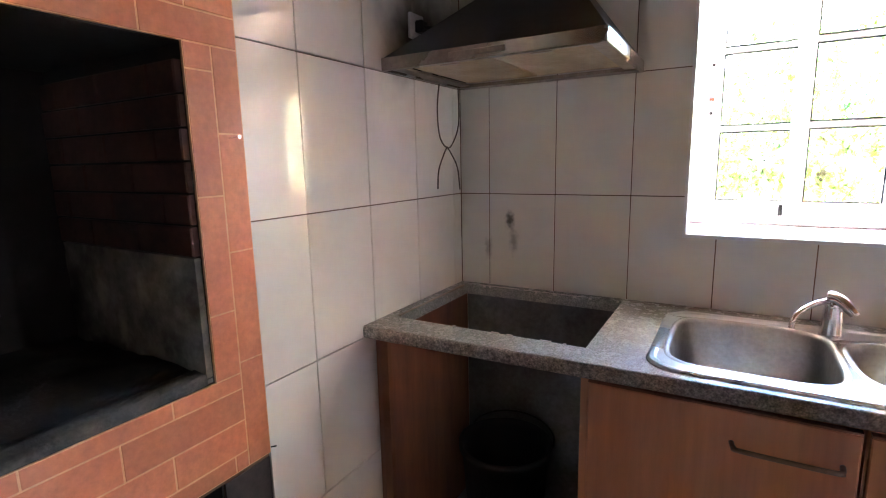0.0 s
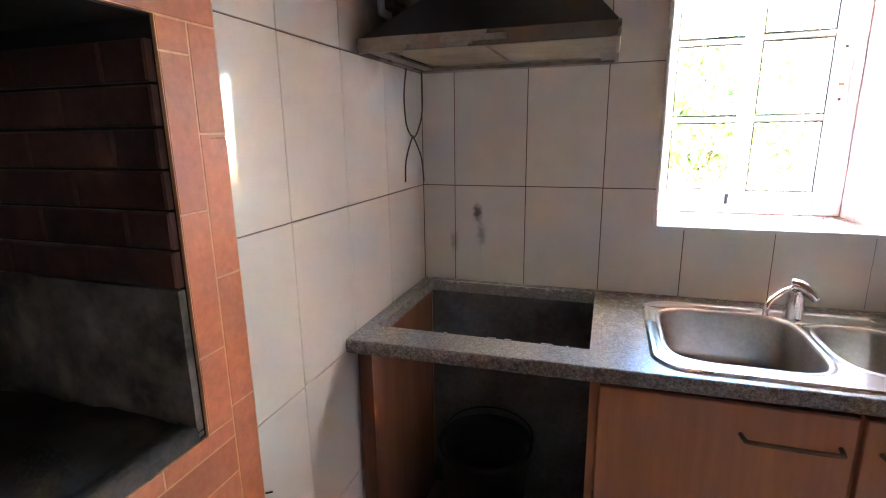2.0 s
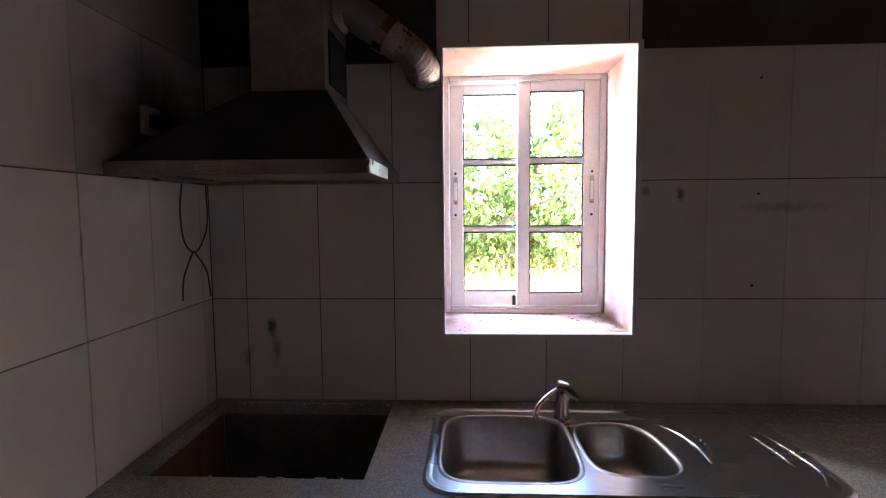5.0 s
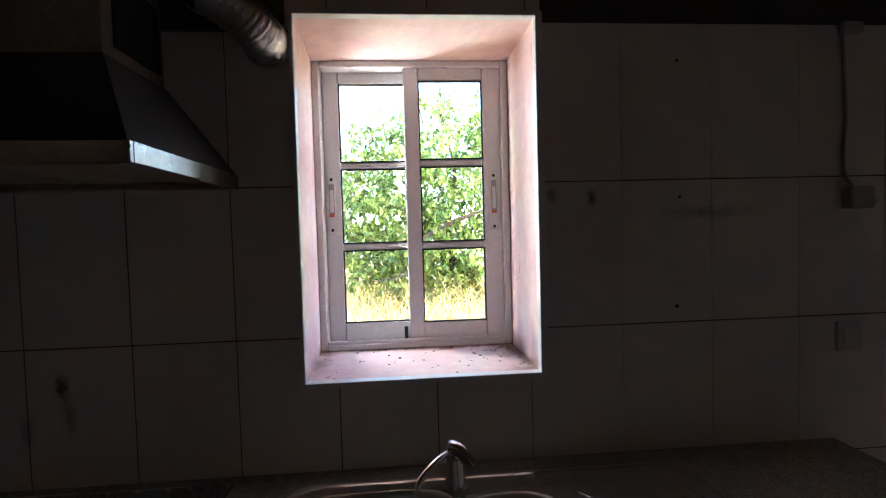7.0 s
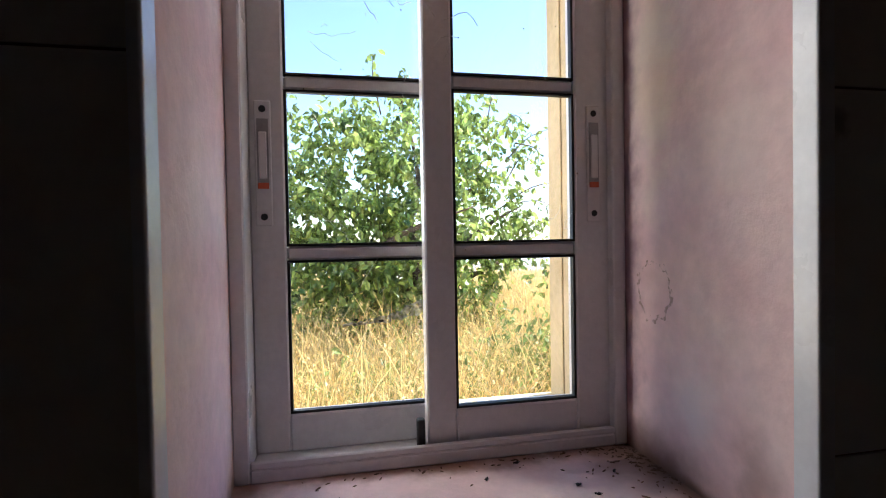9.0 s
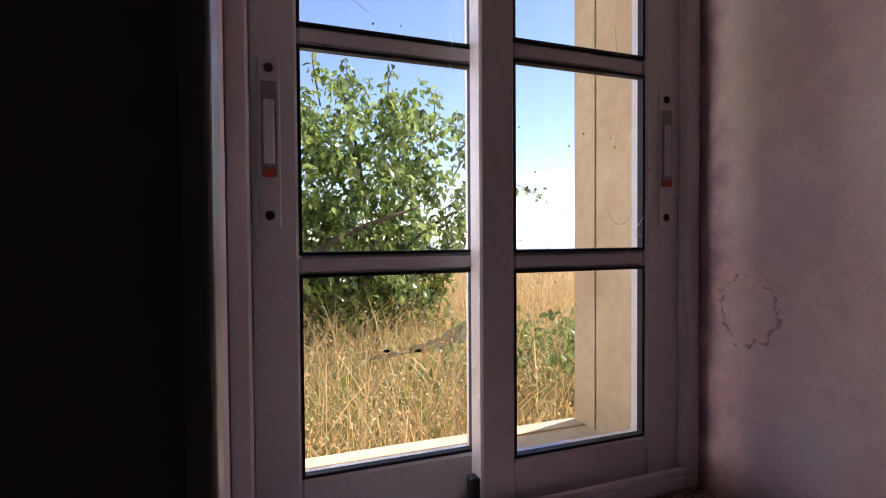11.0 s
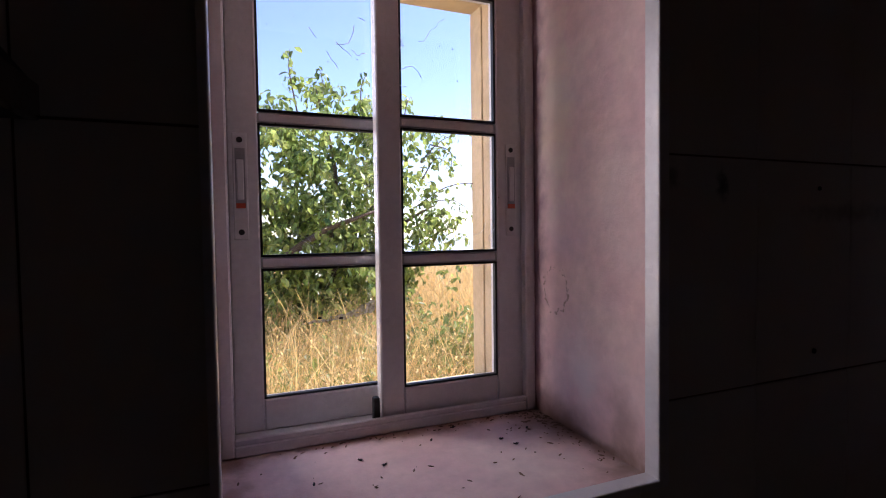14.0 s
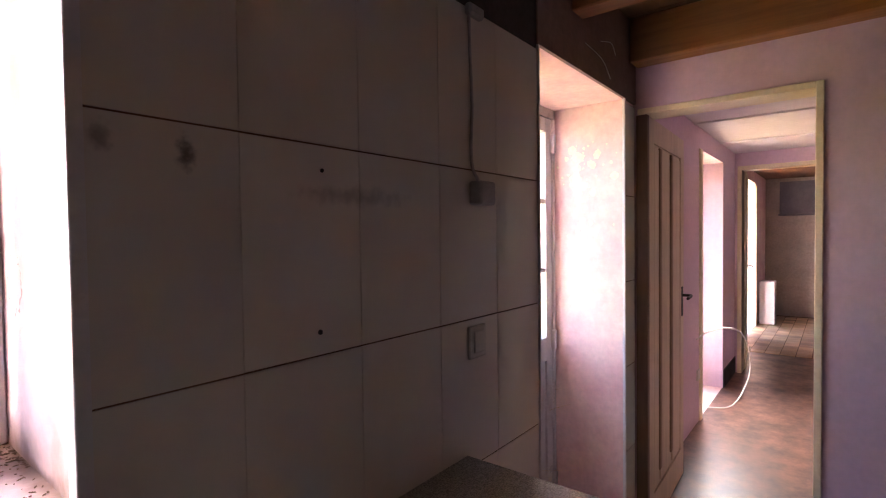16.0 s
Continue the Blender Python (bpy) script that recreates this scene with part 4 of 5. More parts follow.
def bowl_outline(kind, grow=0.0):
    if kind == 0:
        pts = []
        for k in range(40):
            a = 2 * math.pi * k / 40
            c, s = math.cos(a), math.sin(a)
            e = 0.42
            pts.append((0.048 + (0.172 + grow) * math.copysign(abs(c) ** e, c), 1.394 + (0.186 + grow) * math.copysign(abs(s) ** e, s)))
        return pts
    pts = []
    for k in range(40):
        a = 2 * math.pi * k / 40
        c, s = math.cos(a), math.sin(a)
        e = 0.62
        x = 0.355 + (0.106 + grow) * math.copysign(abs(c) ** e, c)
        y = 1.390 + (0.145 + grow) * math.copysign(abs(s) ** e, s)
        pts.append((x + 0.12 * (1.390 - y) * (1 if x > 0.36 else 0.2), y))
    return pts


# pressed deck with the bowls let in
bm = bmesh.new()
outer = rounded_rect(SINK[0], SINK[1], SINK[2], SINK[3], 0.075, 10)
cx, cy = (SINK[0] + SINK[1]) / 2, (SINK[2] + SINK[3]) / 2


def ring(shrink, z):
    return [(cx + (x - cx) * (1 - shrink / 0.48) - sl.x, cy + (y - cy) * (1 - shrink / 0.23) - sl.y, ZC + z - sl.z) for x, y in outer]


vs = loft(bm, [ring(-0.001, 0.0003), ring(0, 0.003), ring(0.006, 0.0065), ring(0.014, 0.0062), ring(0.020, 0.0035)], close=False)
inner = vs[-1]
edge_loops = [[bm.edges.get((inner[k], inner[(k + 1) % len(inner)])) for k in range(len(inner))]]
for kind in (0, 1):
    loop = [bm.verts.new((x - sl.x, y - sl.y, ZC + 0.0035 - sl.z)) for x, y in bowl_outline(kind, 0.012)]
    edge_loops.append([bm.edges.new((loop[k], loop[(k + 1) % len(loop)])) for k in range(len(loop))])
bmesh.ops.triangle_fill(bm, use_beauty=True, use_dissolve=False, edges=[e for lp in edge_loops for e in lp])
part("deck", bm, M_STEEL, sink)
for kind, depth in ((0, 0.155), (1, 0.12)):
    bm = bmesh.new()
    loops = []
    mid = Vector((0.048, 1.394)) if kind == 0 else Vector((0.36, 1.385))
    for grow, z, sc in ((0.012, 0.0035, 1), (0.006, 0.006, 1), (0.0, 0.0035, 1), (-0.004, -0.006, 1), (-0.012, -depth + 0.035, 1), (-0.022, -depth + 0.012, 1), (-0.045, -depth, 1), (-0.045, -depth - 0.002, 0.3)):
        loops.append([(mid.x + (x - mid.x) * sc - sl.x, mid.y + (y - mid.y) * sc - sl.y, ZC + z - sl.z) for x, y in bowl_outline(kind, grow)])
    loft(bm, loops)
    b_ob = part("bowl", bm, M_BOWL, sink, smooth=True)
    bm = cyl(bmesh.new(), (mid.x - sl.x, mid.y - sl.y, -depth - 0.001), (mid.x - sl.x, mid.y - sl.y, -depth + 0.003), 0.038, 0.034, 24)
    part("drain", bm, M_DULL_STEEL, b_ob)
# pressed ribs of the drainer
def rib(pts, r=0.005):
    return tube(bmesh.new(), smooth_line([(x - sl.x, y - sl.y, 0.003) for x, y in pts], 8), lambda s: r * (0.35 + 0.65 * math.sin(math.pi * min(1, max(0, s)))) , 8)


for pts in ([(0.50, 1.53), (0.535, 1.47), (0.55, 1.39), (0.545, 1.31)], [(0.745, 1.56), (0.775, 1.43), (0.785, 1.28), (0.755, 1.21)], [(0.715, 1.56), (0.735, 1.43), (0.74, 1.30)]):
    part("pressed_rib", rib(pts), M_STEEL, sink, smooth=True)
bm = bmesh.new()
for k in range(9):
    a = radians(-35 + 11 * k)
    cyl(bm, (0.48 + 0.10 * math.cos(a) - sl.x, 1.42 + 0.13 * math.sin(a) - sl.y, 0.003), (0.48 + 0.10 * math.cos(a) - sl.x, 1.42 + 0.13 * math.sin(a) - sl.y, 0.006), 0.004, 0.002, 10)
part("overflow_dots", bm, M_STEEL, sink)

tap = thing("tap", "chrome single-lever mixer tap behind the sink bowls", "tap", (0.229, 1.572, ZC + 0.0035))
part("base", cyl(cyl(bmesh.new(), (0, 0, 0), (0, 0, 0.008), 0.027, n=28), (0, 0, 0.008), (0, 0, 0.078), 0.026, 0.020, 28), M_CHROME, tap, smooth=False)
part("spout", tube(bmesh.new(), smooth_line([(0.0, 0.004, 0.066), (-0.012, -0.006, 0.090), (-0.040, -0.034, 0.090), (-0.076, -0.068, 0.072), (-0.090, -0.082, 0.054), (-0.092, -0.084, 0.032)], 8), lambda s: 0.0080 - 0.001 * s, 14), M_CHROME, tap, smooth=True)
bm = bmesh.new()
bmesh.ops.create_uvsphere(bm, u_segments=24, v_segments=14, radius=0.021, matrix=Matrix.Translation((0, 0, 0.080)) @ Matrix.Diagonal((1, 1, 0.95, 1)))
part("cap", bm, M_CHROME, tap, smooth=True)
part("lever", tube(bmesh.new(), smooth_line([(-0.008, 0.006, 0.096), (0.008, -0.006, 0.096), (0.026, -0.020, 0.082), (0.040, -0.030, 0.066)], 6), lambda s: 0.021 - 0.010 * s, 12), M_CHROME, tap, smooth=True)

# cabinet units under the worktop
Z_CAB = ZC - 0.037
YF = 1.150


def handle(ob, x0, x1, z, y):
    bm = bmesh.new()
    tube(bm, smooth_line([(x0, y, z), (x0 + 0.004, y - 0.022, z), (x0 + 0.02, y - 0.028, z - 0.001), (x1 - 0.02, y - 0.028, z - 0.001), (x1 - 0.004, y - 0.022, z), (x1, y, z)], 6), 0.0052, 8)
    return part("handle", bm, M_HANDLE, ob, "dark pewter bar handle", smooth=True)


def cabinet(x0, x1, hx0, hx1, label):
    c = thing("base_cabinet", label, "cabinet", (x0, YF, FLOOR), group="base cabinets under the worktop")
    w = x1 - x0
    d, h = 0.53, Z_CAB - FLOOR
    part("body", boxes((0, 0.018, 0, d, 0.09, h), (w - 0.018, w, 0, d, 0.09, h), (0.018, w - 0.018, 0, d, 0.09, 0.108), (0.018, w - 0.018, d - 0.006, d, 0.108, h), (0.018, w - 0.018, 0, 0.08, h - 0.018, h)), M_WOOD, c)
    part("plinth", boxes((0, w, 0.045, 0.06, 0, 0.09)), M_WOOD_DARK, c)
    dr = part("door", boxes((0.022 if x0 < -0.2 else 0.004, w - 0.004, -0.019, -0.001, 0.095, h - 0.014), bev=0.0025), M_WOOD, c)
    part("door_edging", boxes((0.022 if x0 < -0.2 else 0.004, w - 0.004, -0.0185, -0.0015, h - 0.0138, h - 0.009)), M_WOOD_DARK, c, "worn darker top edge strip")
    handle(dr, hx0 - x0, hx1 - x0, h - 0.083, -0.019)
    return c


cabinet(-0.297, 0.232, 0.02, 0.203, "orange wood-laminate base cabinet with a dark bar handle")
cabinet(0.236, 0.80, 0.272, 0.455, "orange wood-laminate base cabinet with a dark bar handle")
cabinet(0.804, 1.285, 0.85, 1.03, "orange wood-laminate base cabinet beside the outer door")
# Laminate darker than M_WOOD: soot, plus the bay's shade put into the colour.
p = part("side_panel", boxes((-0.903, -0.885, YF - 0.01, 1.70, FLOOR, Z_CAB)), M_SOOTY_SHADED_WOOD)
tagged(p, "sooty orange laminate side panel, coloured darker for the empty oven bay's shade", "cabinet panel")
p2 = part("post", boxes((-0.885, -0.860, YF - 0.012, YF + 0.006, FLOOR, Z_CAB)), M_WOOD_DARK, p, "dark worn front strip")
structure("wall_patch", boxes((-0.884, -0.298, 1.7005, Y_TILE - 0.0005, FLOOR, ZC - 0.045)), M_BACK, "dirty grey render behind the empty oven bay")
bin_ = thing("bucket", "black plastic bucket in the empty oven bay", "bucket", (-0.62, 1.45, FLOOR))
bm = bmesh.new()
loft(bm, [[(r * math.cos(2 * math.pi * k / 32), r * math.sin(2 * math.pi * k / 32), z * 1.03) for k in range(32)] for r, z in ((0.11, 0.0), (0.118, 0.01), (0.145, 0.36), (0.155, 0.365), (0.156, 0.385), (0.148, 0.386), (0.14, 0.36), (0.112, 0.02), (0.02, 0.018))])
part("body", bm, M_BIN, bin_, smooth=True)
part("handle", tube(bmesh.new(), smooth_line([(0.15 * math.cos(a), 0.05 + 0.10 * math.sin(a), 0.388 + 0.04 * math.sin(a)) for a in [math.pi * k / 8 for k in range(9)]], 3), 0.0035, 6), M_IRON, bin_, smooth=True)

# ---- cooker hood ----
hood = thing("cooker_hood", "dark pyramid cooker hood with a greasy steel rim", "cooker hood", (-0.592, Y_TILE, 1.640))
hl = hood.location
HX0, HX1, HYF = -0.900, -0.275, 1.215


def hp(x, y, z):
    return (x - hl.x, y - hl.y, z - hl.z)


bm = bmesh.new()
loft(bm, [[hp(*p) for p in ((x0, y0, z), (x1, y0, z), (x1, Y_TILE - 0.001, z), (x0, Y_TILE - 0.001, z))] for x0, x1, y0, z in
          ((HX0 + 0.004, HX1 - 0.004, HYF + 0.004, 1.674), (-0.808, -0.334, 1.302, 1.748), (-0.726, -0.386, 1.380, 1.818), (-0.650, -0.434, 1.452, 1.882))])
part("canopy", bm, M_HOOD, hood)
part("rim", local(hood, (HX0, HX1, HYF, HYF + 0.012, 1.640, 1.675), (HX0, HX0 + 0.012, HYF + 0.012, Y_TILE - 0.001, 1.640, 1.675), (HX1 - 0.012, HX1, HYF + 0.012, Y_TILE - 0.001, 1.640, 1.675), bev=0.002), M_RIM, hood, "greasy stainless steel rim")
part("inner_tray", local(hood, (HX0 + .012, HX1 - .012, HYF + .012, HYF + .05, 1.646, 1.652), (HX0 + .012, HX1 - .012, 1.665, Y_TILE - .001, 1.641, 1.652), (HX0 + .012, HX0 + .05, HYF + .05, 1.665, 1.646, 1.652), (HX1 - .05, HX1 - .012, HYF + .05, 1.665, 1.646, 1.652)), M_DULL_STEEL, hood)
for a, b in ((HX0 + .05, -0.598), (-0.588, HX1 - .05)):
    part("grease_filter", local(hood, (a, b, HYF + .05, 1.665, 1.655, 1.664)), M_FILTER, hood, "yellowed grease filter")
    part("filter_latch", local(hood, ((a + b) / 2 - .03, (a + b) / 2 + .03, HYF + .075, HYF + .09, 1.650, 1.656), bev=0.002), M_DULL_STEEL, hood)
part("control_strip", local(hood, (-0.68, -0.52, HYF - 0.003, HYF + 0.0, 1.650, 1.664), bev=0.001), M_SMOKED_STEEL, hood, "stained switch strip")
chim = part("chimney", local(hood, (-0.646, -0.440, 1.462, Y_TILE - .001, 1.882, 2.40), bev=0.002), M_SMOKED_STEEL, hood, "smoke-stained steel chimney cover")
# Thin black strip on the right side of the chimney cover.
part("chimney_dark_strip", local(hood, (-0.4399, -0.435, 1.50, 1.69, 1.91, 2.06)), M_SOOT, hood)
duct = thing("exhaust_duct", "crinkled flexible foil exhaust duct from the hood", "duct", (-0.46, 1.60, 2.1))
dl = duct.location
line = smooth_line([Vector(q) - dl for q in ((-0.44, 1.60, 2.125), (-0.40, 1.592, 2.142), (-0.34, 1.588, 2.103), (-0.275, 1.592, 2.058), (-0.220, 1.605, 2.018), (-0.194, 1.65, 1.994), (-0.190, Y_TILE - 0.002, 1.992))], 14)
part("hose", tube(bmesh.new(), line, lambda s: 0.050 + 0.0028 * math.sin(s * 210), 22), M_DUCT, duct, smooth=True)
cl = (Vector((-0.302, 1.59, 2.077)) - dl, Vector((-0.279, 1.592, 2.061)) - dl)
part("clamp", cyl(bmesh.new(), cl[0], cl[1], 0.0565, n=26), M_CHROME, duct, "steel hose clamp")
part("wall_collar", cyl(bmesh.new(), Vector((-0.190, Y_TILE - 0.012, 1.992)) - dl, Vector((-0.190, Y_TILE - 0.001, 1.992)) - dl, 0.058, 0.062, 26), M_CHROME, duct)

# hanging cable under the hood
cab = thing("power_cable", "knotted brown power cable hanging under the cooker hood", "cable", (-0.90, 1.58, 1.64))
kl = cab.location
for nm, pts in (("loop", [(-0.893, 1.530, 1.655), (-0.905, 1.532, 1.56), (-0.905, 1.545, 1.47), (-0.900, 1.585, 1.432), (-0.900, 1.63, 1.45), (-0.895, 1.665, 1.52), (-0.892, 1.66, 1.645)]),
                ("tail", [(-0.901, 1.588, 1.436), (-0.906, 1.565, 1.40), (-0.908, 1.537, 1.35), (-0.908, 1.530, 1.29)]),
                ("tail", [(-0.900, 1.586, 1.434), (-0.902, 1.62, 1.41), (-0.900, 1.66, 1.36), (-0.897, 1.672, 1.28)])):
    part(nm, tube(bmesh.new(), smooth_line([Vector(q) - kl for q in pts], 8), 0.0026, 7), M_CABLE, cab, smooth=True)
sock = thing("wall_socket", "white wall socket with a black plug, blackened by soot", "socket", (X_TILE, 1.418, 1.80))
part("plate", boxes((0.0, 0.012, -0.038, 0.038, -0.038, 0.038), bev=0.003), M_GREY_CABLE, sock)
part("plug", cyl(boxes((0.012, 0.04, -0.018, 0.018, -0.02, 0.016), bev=0.004), (0.04, 0, -0.004), (0.065, 0.0, -0.012), 0.006, n=10), M_RUBBER, sock, "black plug")

# ---- right part of the north wall: junction box, wire, switch, holes ----
jb = thing("junction_box", "grey junction box on the wall tiles with a cable above", "junction box", (1.352, Y_TILE, 1.584))
part("body", boxes((-0.034, 0.034, -0.040, 0, -0.030, 0.030), bev=0.005), M_GREY_CABLE, jb)
part("gland", cyl(bmesh.new(), (0.034, -0.022, -0.004), (0.048, -0.022, -0.004), 0.015, n=14), M_PLASTIC, jb)
wire = thing("wall_cable", "grey cable running down the tiles to the junction box", "cable", (1.335, Y_TILE, 1.63))
part("run", tube(bmesh.new(), smooth_line([(-0.015, -0.006, 0.40), (-0.012, -0.006, 0.30), (-0.004, -0.005, 0.18), (-0.010, -0.005, 0.08), (-0.006, -0.006, 0.02), (0.010, -0.012, -0.012)], 8), 0.0042, 8), M_GREY_CABLE, wire, smooth=True)
part("connector", boxes((-0.03, 0.035, -0.022, 0.0, 0.395, 0.425), bev=0.006), M_GREY_CABLE, wire)
sw = thing("light_switch", "discoloured white light switch on the tiles", "switch", (1.342, Y_TILE, 1.205))
part("plate", boxes((-0.037, 0.037, -0.010, 0, -0.042, 0.042), bev=0.003), M_PLASTIC, sw)
part("rocker", boxes((-0.022, 0.022, -0.014, -0.010, -0.028, 0.028), bev=0.002), M_PLASTIC, sw)
for x, z in ((0.85, 1.306), (0.86, 1.598), (0.855, 1.955)):
    r = 0.0048 if z < 1.5 else 0.0038
    h = part("wall_plug", cyl(bmesh.new(), (0, -0.0022, 0), (0, 0.004, 0), r, n=12), M_IRON)
    h.location = (x, Y_TILE, z)
    tagged(h, "dark rusty screw hole with an old wall plug", "wall plug", "old wall plugs in the tiles")

# ---- doorway and hall ----
structure("trim_doorway", boxes((X_EAST - 0.012, X_HALL + 0.01, DOORWAY[0] - 0.012, DOORWAY[0] + 0.014, FLOOR, DOORWAY[3] + 0.014), 
          (X_EAST - 0.012, X_HALL + 0.01, DOORWAY[0] + 0.014, DOORWAY[1], DOORWAY[3] - 0.012, DOORWAY[3] + 0.014), bev=0.003), M_CREAM, "cream gloss painted door frame", "trim")
structure("trim_hinge_jamb", boxes((X_EAST - 0.010, X_EAST + 0.022, DOORWAY[1] - 0.044, DOORWAY[1] + 0.006, FLOOR, DOORWAY[3] - 0.013), bev=0.003), M_JAMB_BROWN, "worn brown hinge jamb of the hall doorway", "trim")
door_2 = thing("door_2", "aged cream panelled door standing open into the hall", "door", (X_EAST + 0.028, 1.660, FLOOR + 0.008), kind="structure")
door_2.rotation_euler = (0, 0, radians(2.0))
LW, LH = 0.765, 1.94
part("leaf", boxes((0, LW, 0.006, 0.034, 0, LH), (0, 0.085, -0.002, 0.006, 0, LH), (LW - 0.085, LW, -0.002, 0.006, 0, LH), (0.085, LW - 0.085, -0.002, 0.006, 0, 0.16), (0.085, LW - 0.085, -0.002, 0.006, LH - 0.11, LH)), M_DOOR, door_2)
for a, w in ((0.085, 0.10), (0.215, 0.20), (0.475, 0.19)):
    part("panel", boxes((a + 0.006, a + w, -0.001, 0.010, 0.175, LH - 0.125), bev=0.004), M_DOOR, door_2)
# Raised dark strips stand in for the shadow in the door's grooves.
for a in (0.20, 0.445):
    part("groove_shade", boxes((a - 0.022, a + 0.022, -0.0085, 0.004, 0.24, LH - 0.12), bev=0.005), M_DOOR_GROOVE, door_2, "darker brown strip painting a groove's shadow line")
part("lock_plate", boxes((LW - 0.062, LW - 0.028, -0.006, -0.002, 0.93, 1.10), bev=0.002), M_IRON, door_2, "black iron lock plate")
part("door_handle", tube(bmesh.new(), smooth_line([(LW - 0.045, -0.004, 1.05), (LW - 0.045, -0.045, 1.05), (LW - 0.06, -0.052, 1.048), (LW - 0.14, -0.05, 1.042)], 6), 0.008, 10), M_IRON, door_2, "black lever handle", smooth=True)
H_CEIL = 2.26
# Past X_FAR the dark colour stands in for shade on the far floor.
structure("floor_hall", boxes((X_HALL, X_FAR, -1.4, Y_HALL, -0.04, FLOOR), (X_FAR, 7.14, -1.4, Y_FAR, -0.04, FLOOR)), M_HALL_FLOOR, "worn glossy red-brown hall floor, run on as shade into the far room", "floor")
structure("floor_doorway", boxes((X_EAST, X_HALL, DOORWAY[0], DOORWAY[1], FLOOR, FLOOR + 0.004)), M_HALL_FLOOR, "worn door sill", "floor")
bm = boxes((X_HALL, X_FAR, -1.4, Y_HALL, H_CEIL, H_CEIL + 0.05))
for k in range(3):
    box(bm, X_HALL + 0.46 + k * 1.0, X_HALL + 0.485 + k * 1.0, -1.4, Y_HALL, H_CEIL - 0.012, H_CEIL + 0.001)
structure("ceiling_hall", bm, M_CEIL_WHITE, "white panelled hall ceiling with thin battens", "ceiling")
structure("wall_hall_south", boxes((X_HALL, 11.2, -1.55, -1.4, FLOOR, 2.6)), M_LILAC, "plain lilac hall wall")
structure("wall_hall_north", boxes((X_HALL, HALL_DOOR[0], Y_HALL - 0.006, Y_HALL, FLOOR, H_CEIL), (HALL_DOOR[1], X_FAR, Y_HALL - 0.006, Y_HALL, FLOOR, H_CEIL), (HALL_DOOR[0], HALL_DOOR[1], Y_HALL - 0.006, Y_HALL, HALL_DOOR[3], H_CEIL)), M_LILAC, "lilac limewash on the hall wall")
structure("trim_hall_door", boxes((HALL_DOOR[0] - 0.07, HALL_DOOR[0], Y_HALL - 0.02, Y_HALL + 0.02, FLOOR, HALL_DOOR[3]), bev=0.004), M_CREAM, "cream hall door frame", "trim")
HY = 1.99
door_4 = thing("door_4", "white aluminium glazed outer door of the hall, closed", "door", (HALL_DOOR[0], HY, FLOOR), kind="structure")
HW = HALL_DOOR[1] - HALL_DOOR[0]
HH = HALL_DOOR[3] - FLOOR
part("door_frame", boxes((0.001, 0.05, 0, 0.06, 0, HH - 0.001), (HW - 0.05, HW - 0.001, 0, 0.06, 0, HH - 0.001), (0.05, HW - 0.05, 0, 0.06, HH - 0.05, HH - 0.001), bev=0.003), M_ALU, door_4)
for x0, x1 in ((0.052, HW / 2 - 0.001), (HW / 2 + 0.001, HW - 0.052)):
    lf = part("door_leaf", boxes((x0, x0 + 0.07, 0.012, 0.05, 0.01, HH - 0.052), (x1 - 0.07, x1, 0.012, 0.05, 0.01, HH - 0.052), (x0 + 0.07, x1 - 0.07, 0.012, 0.05, 0.01, 0.22), (x0 + 0.07, x1 - 0.07, 0.012, 0.05, HH - 0.13, HH - 0.052), (x0 + 0.07, x1 - 0.07, 0.012, 0.05, 0.88, 0.96), bev=0.002), M_ALU, door_4)
    for z0, z1 in ((0.22, 0.88), (0.96, HH - 0.13)):
        pn = part("pane", boxes((x0 + 0.07, x1 - 0.07, 0.029, 0.033, z0, z1)), M_PANE, lf)
        pn.visible_shadow = False
part("door_handle", tube(bmesh.new(), smooth_line([(HW / 2 + 0.04, 0.014, 0.98), (HW / 2 + 0.04, -0.035, 0.98), (HW / 2 + 0.15, -0.04, 0.98)], 6), 0.008, 8), M_ALU, door_4, smooth=True)
structure("trim_hall_jamb", boxes((HALL_DOOR[1] - 0.006, HALL_DOOR[1] - 0.0005, Y_HALL - 0.006, HY, FLOOR, HALL_DOOR[3])), M_LILAC, "lilac limewashed reveal of the hall outer door", "reveal")
structure("baseboard", boxes((HALL_DOOR[1] + 0.001, X_FAR, Y_HALL - 0.016, Y_HALL - 0.007, FLOOR, FLOOR + 0.16)), M_IRON, "black painted hall skirting", "baseboard")
# partition to the far room
FD = (0.75, 1.73, FLOOR, 2.09)
bm = bmesh.new()
for a, b, c, d in wall_boxes(-1.4, Y_HALL - 0.001, FLOOR, 2.6, [FD]):
    box(bm, X_FAR, X_FAR + 0.14, a, b, c, d)
structure("wall_partition", bm, M_LILAC, "lilac partition wall with a doorway to a far room")
structure("trim_far_doorway", boxes((X_FAR - 0.015, X_FAR + 0.15, FD[0] - 0.04, FD[0], FLOOR, FD[3]), (X_FAR - 0.015, X_FAR + 0.15, FD[1], FD[1] + 0.04, FLOOR, FD[3]), (X_FAR - 0.015, X_FAR + 0.15, FD[0] - 0.04, FD[1] + 0.04, FD[3], FD[3] + 0.04), bev=0.003), M_CREAM, "cream far door frame", "trim")
door_3 = thing("door_3", "cream door standing open before the far room", "door", (X_FAR + 0.16, FD[1] + 0.03, FLOOR + 0.008), kind="structure")
door_3.rotation_euler = (0, 0, radians(5.5))
part("leaf", boxes((0, 0.80, -0.040, 0, 0, 2.05), bev=0.003), M_CREAM, door_3)
part("door_handle", tube(bmesh.new(), smooth_line([(0.74, -0.04, 1.02), (0.74, -0.085, 1.02), (0.65, -0.09, 1.018)], 6), 0.008, 8), M_IRON, door_3, smooth=True)
# far room
X_BACK = 10.4
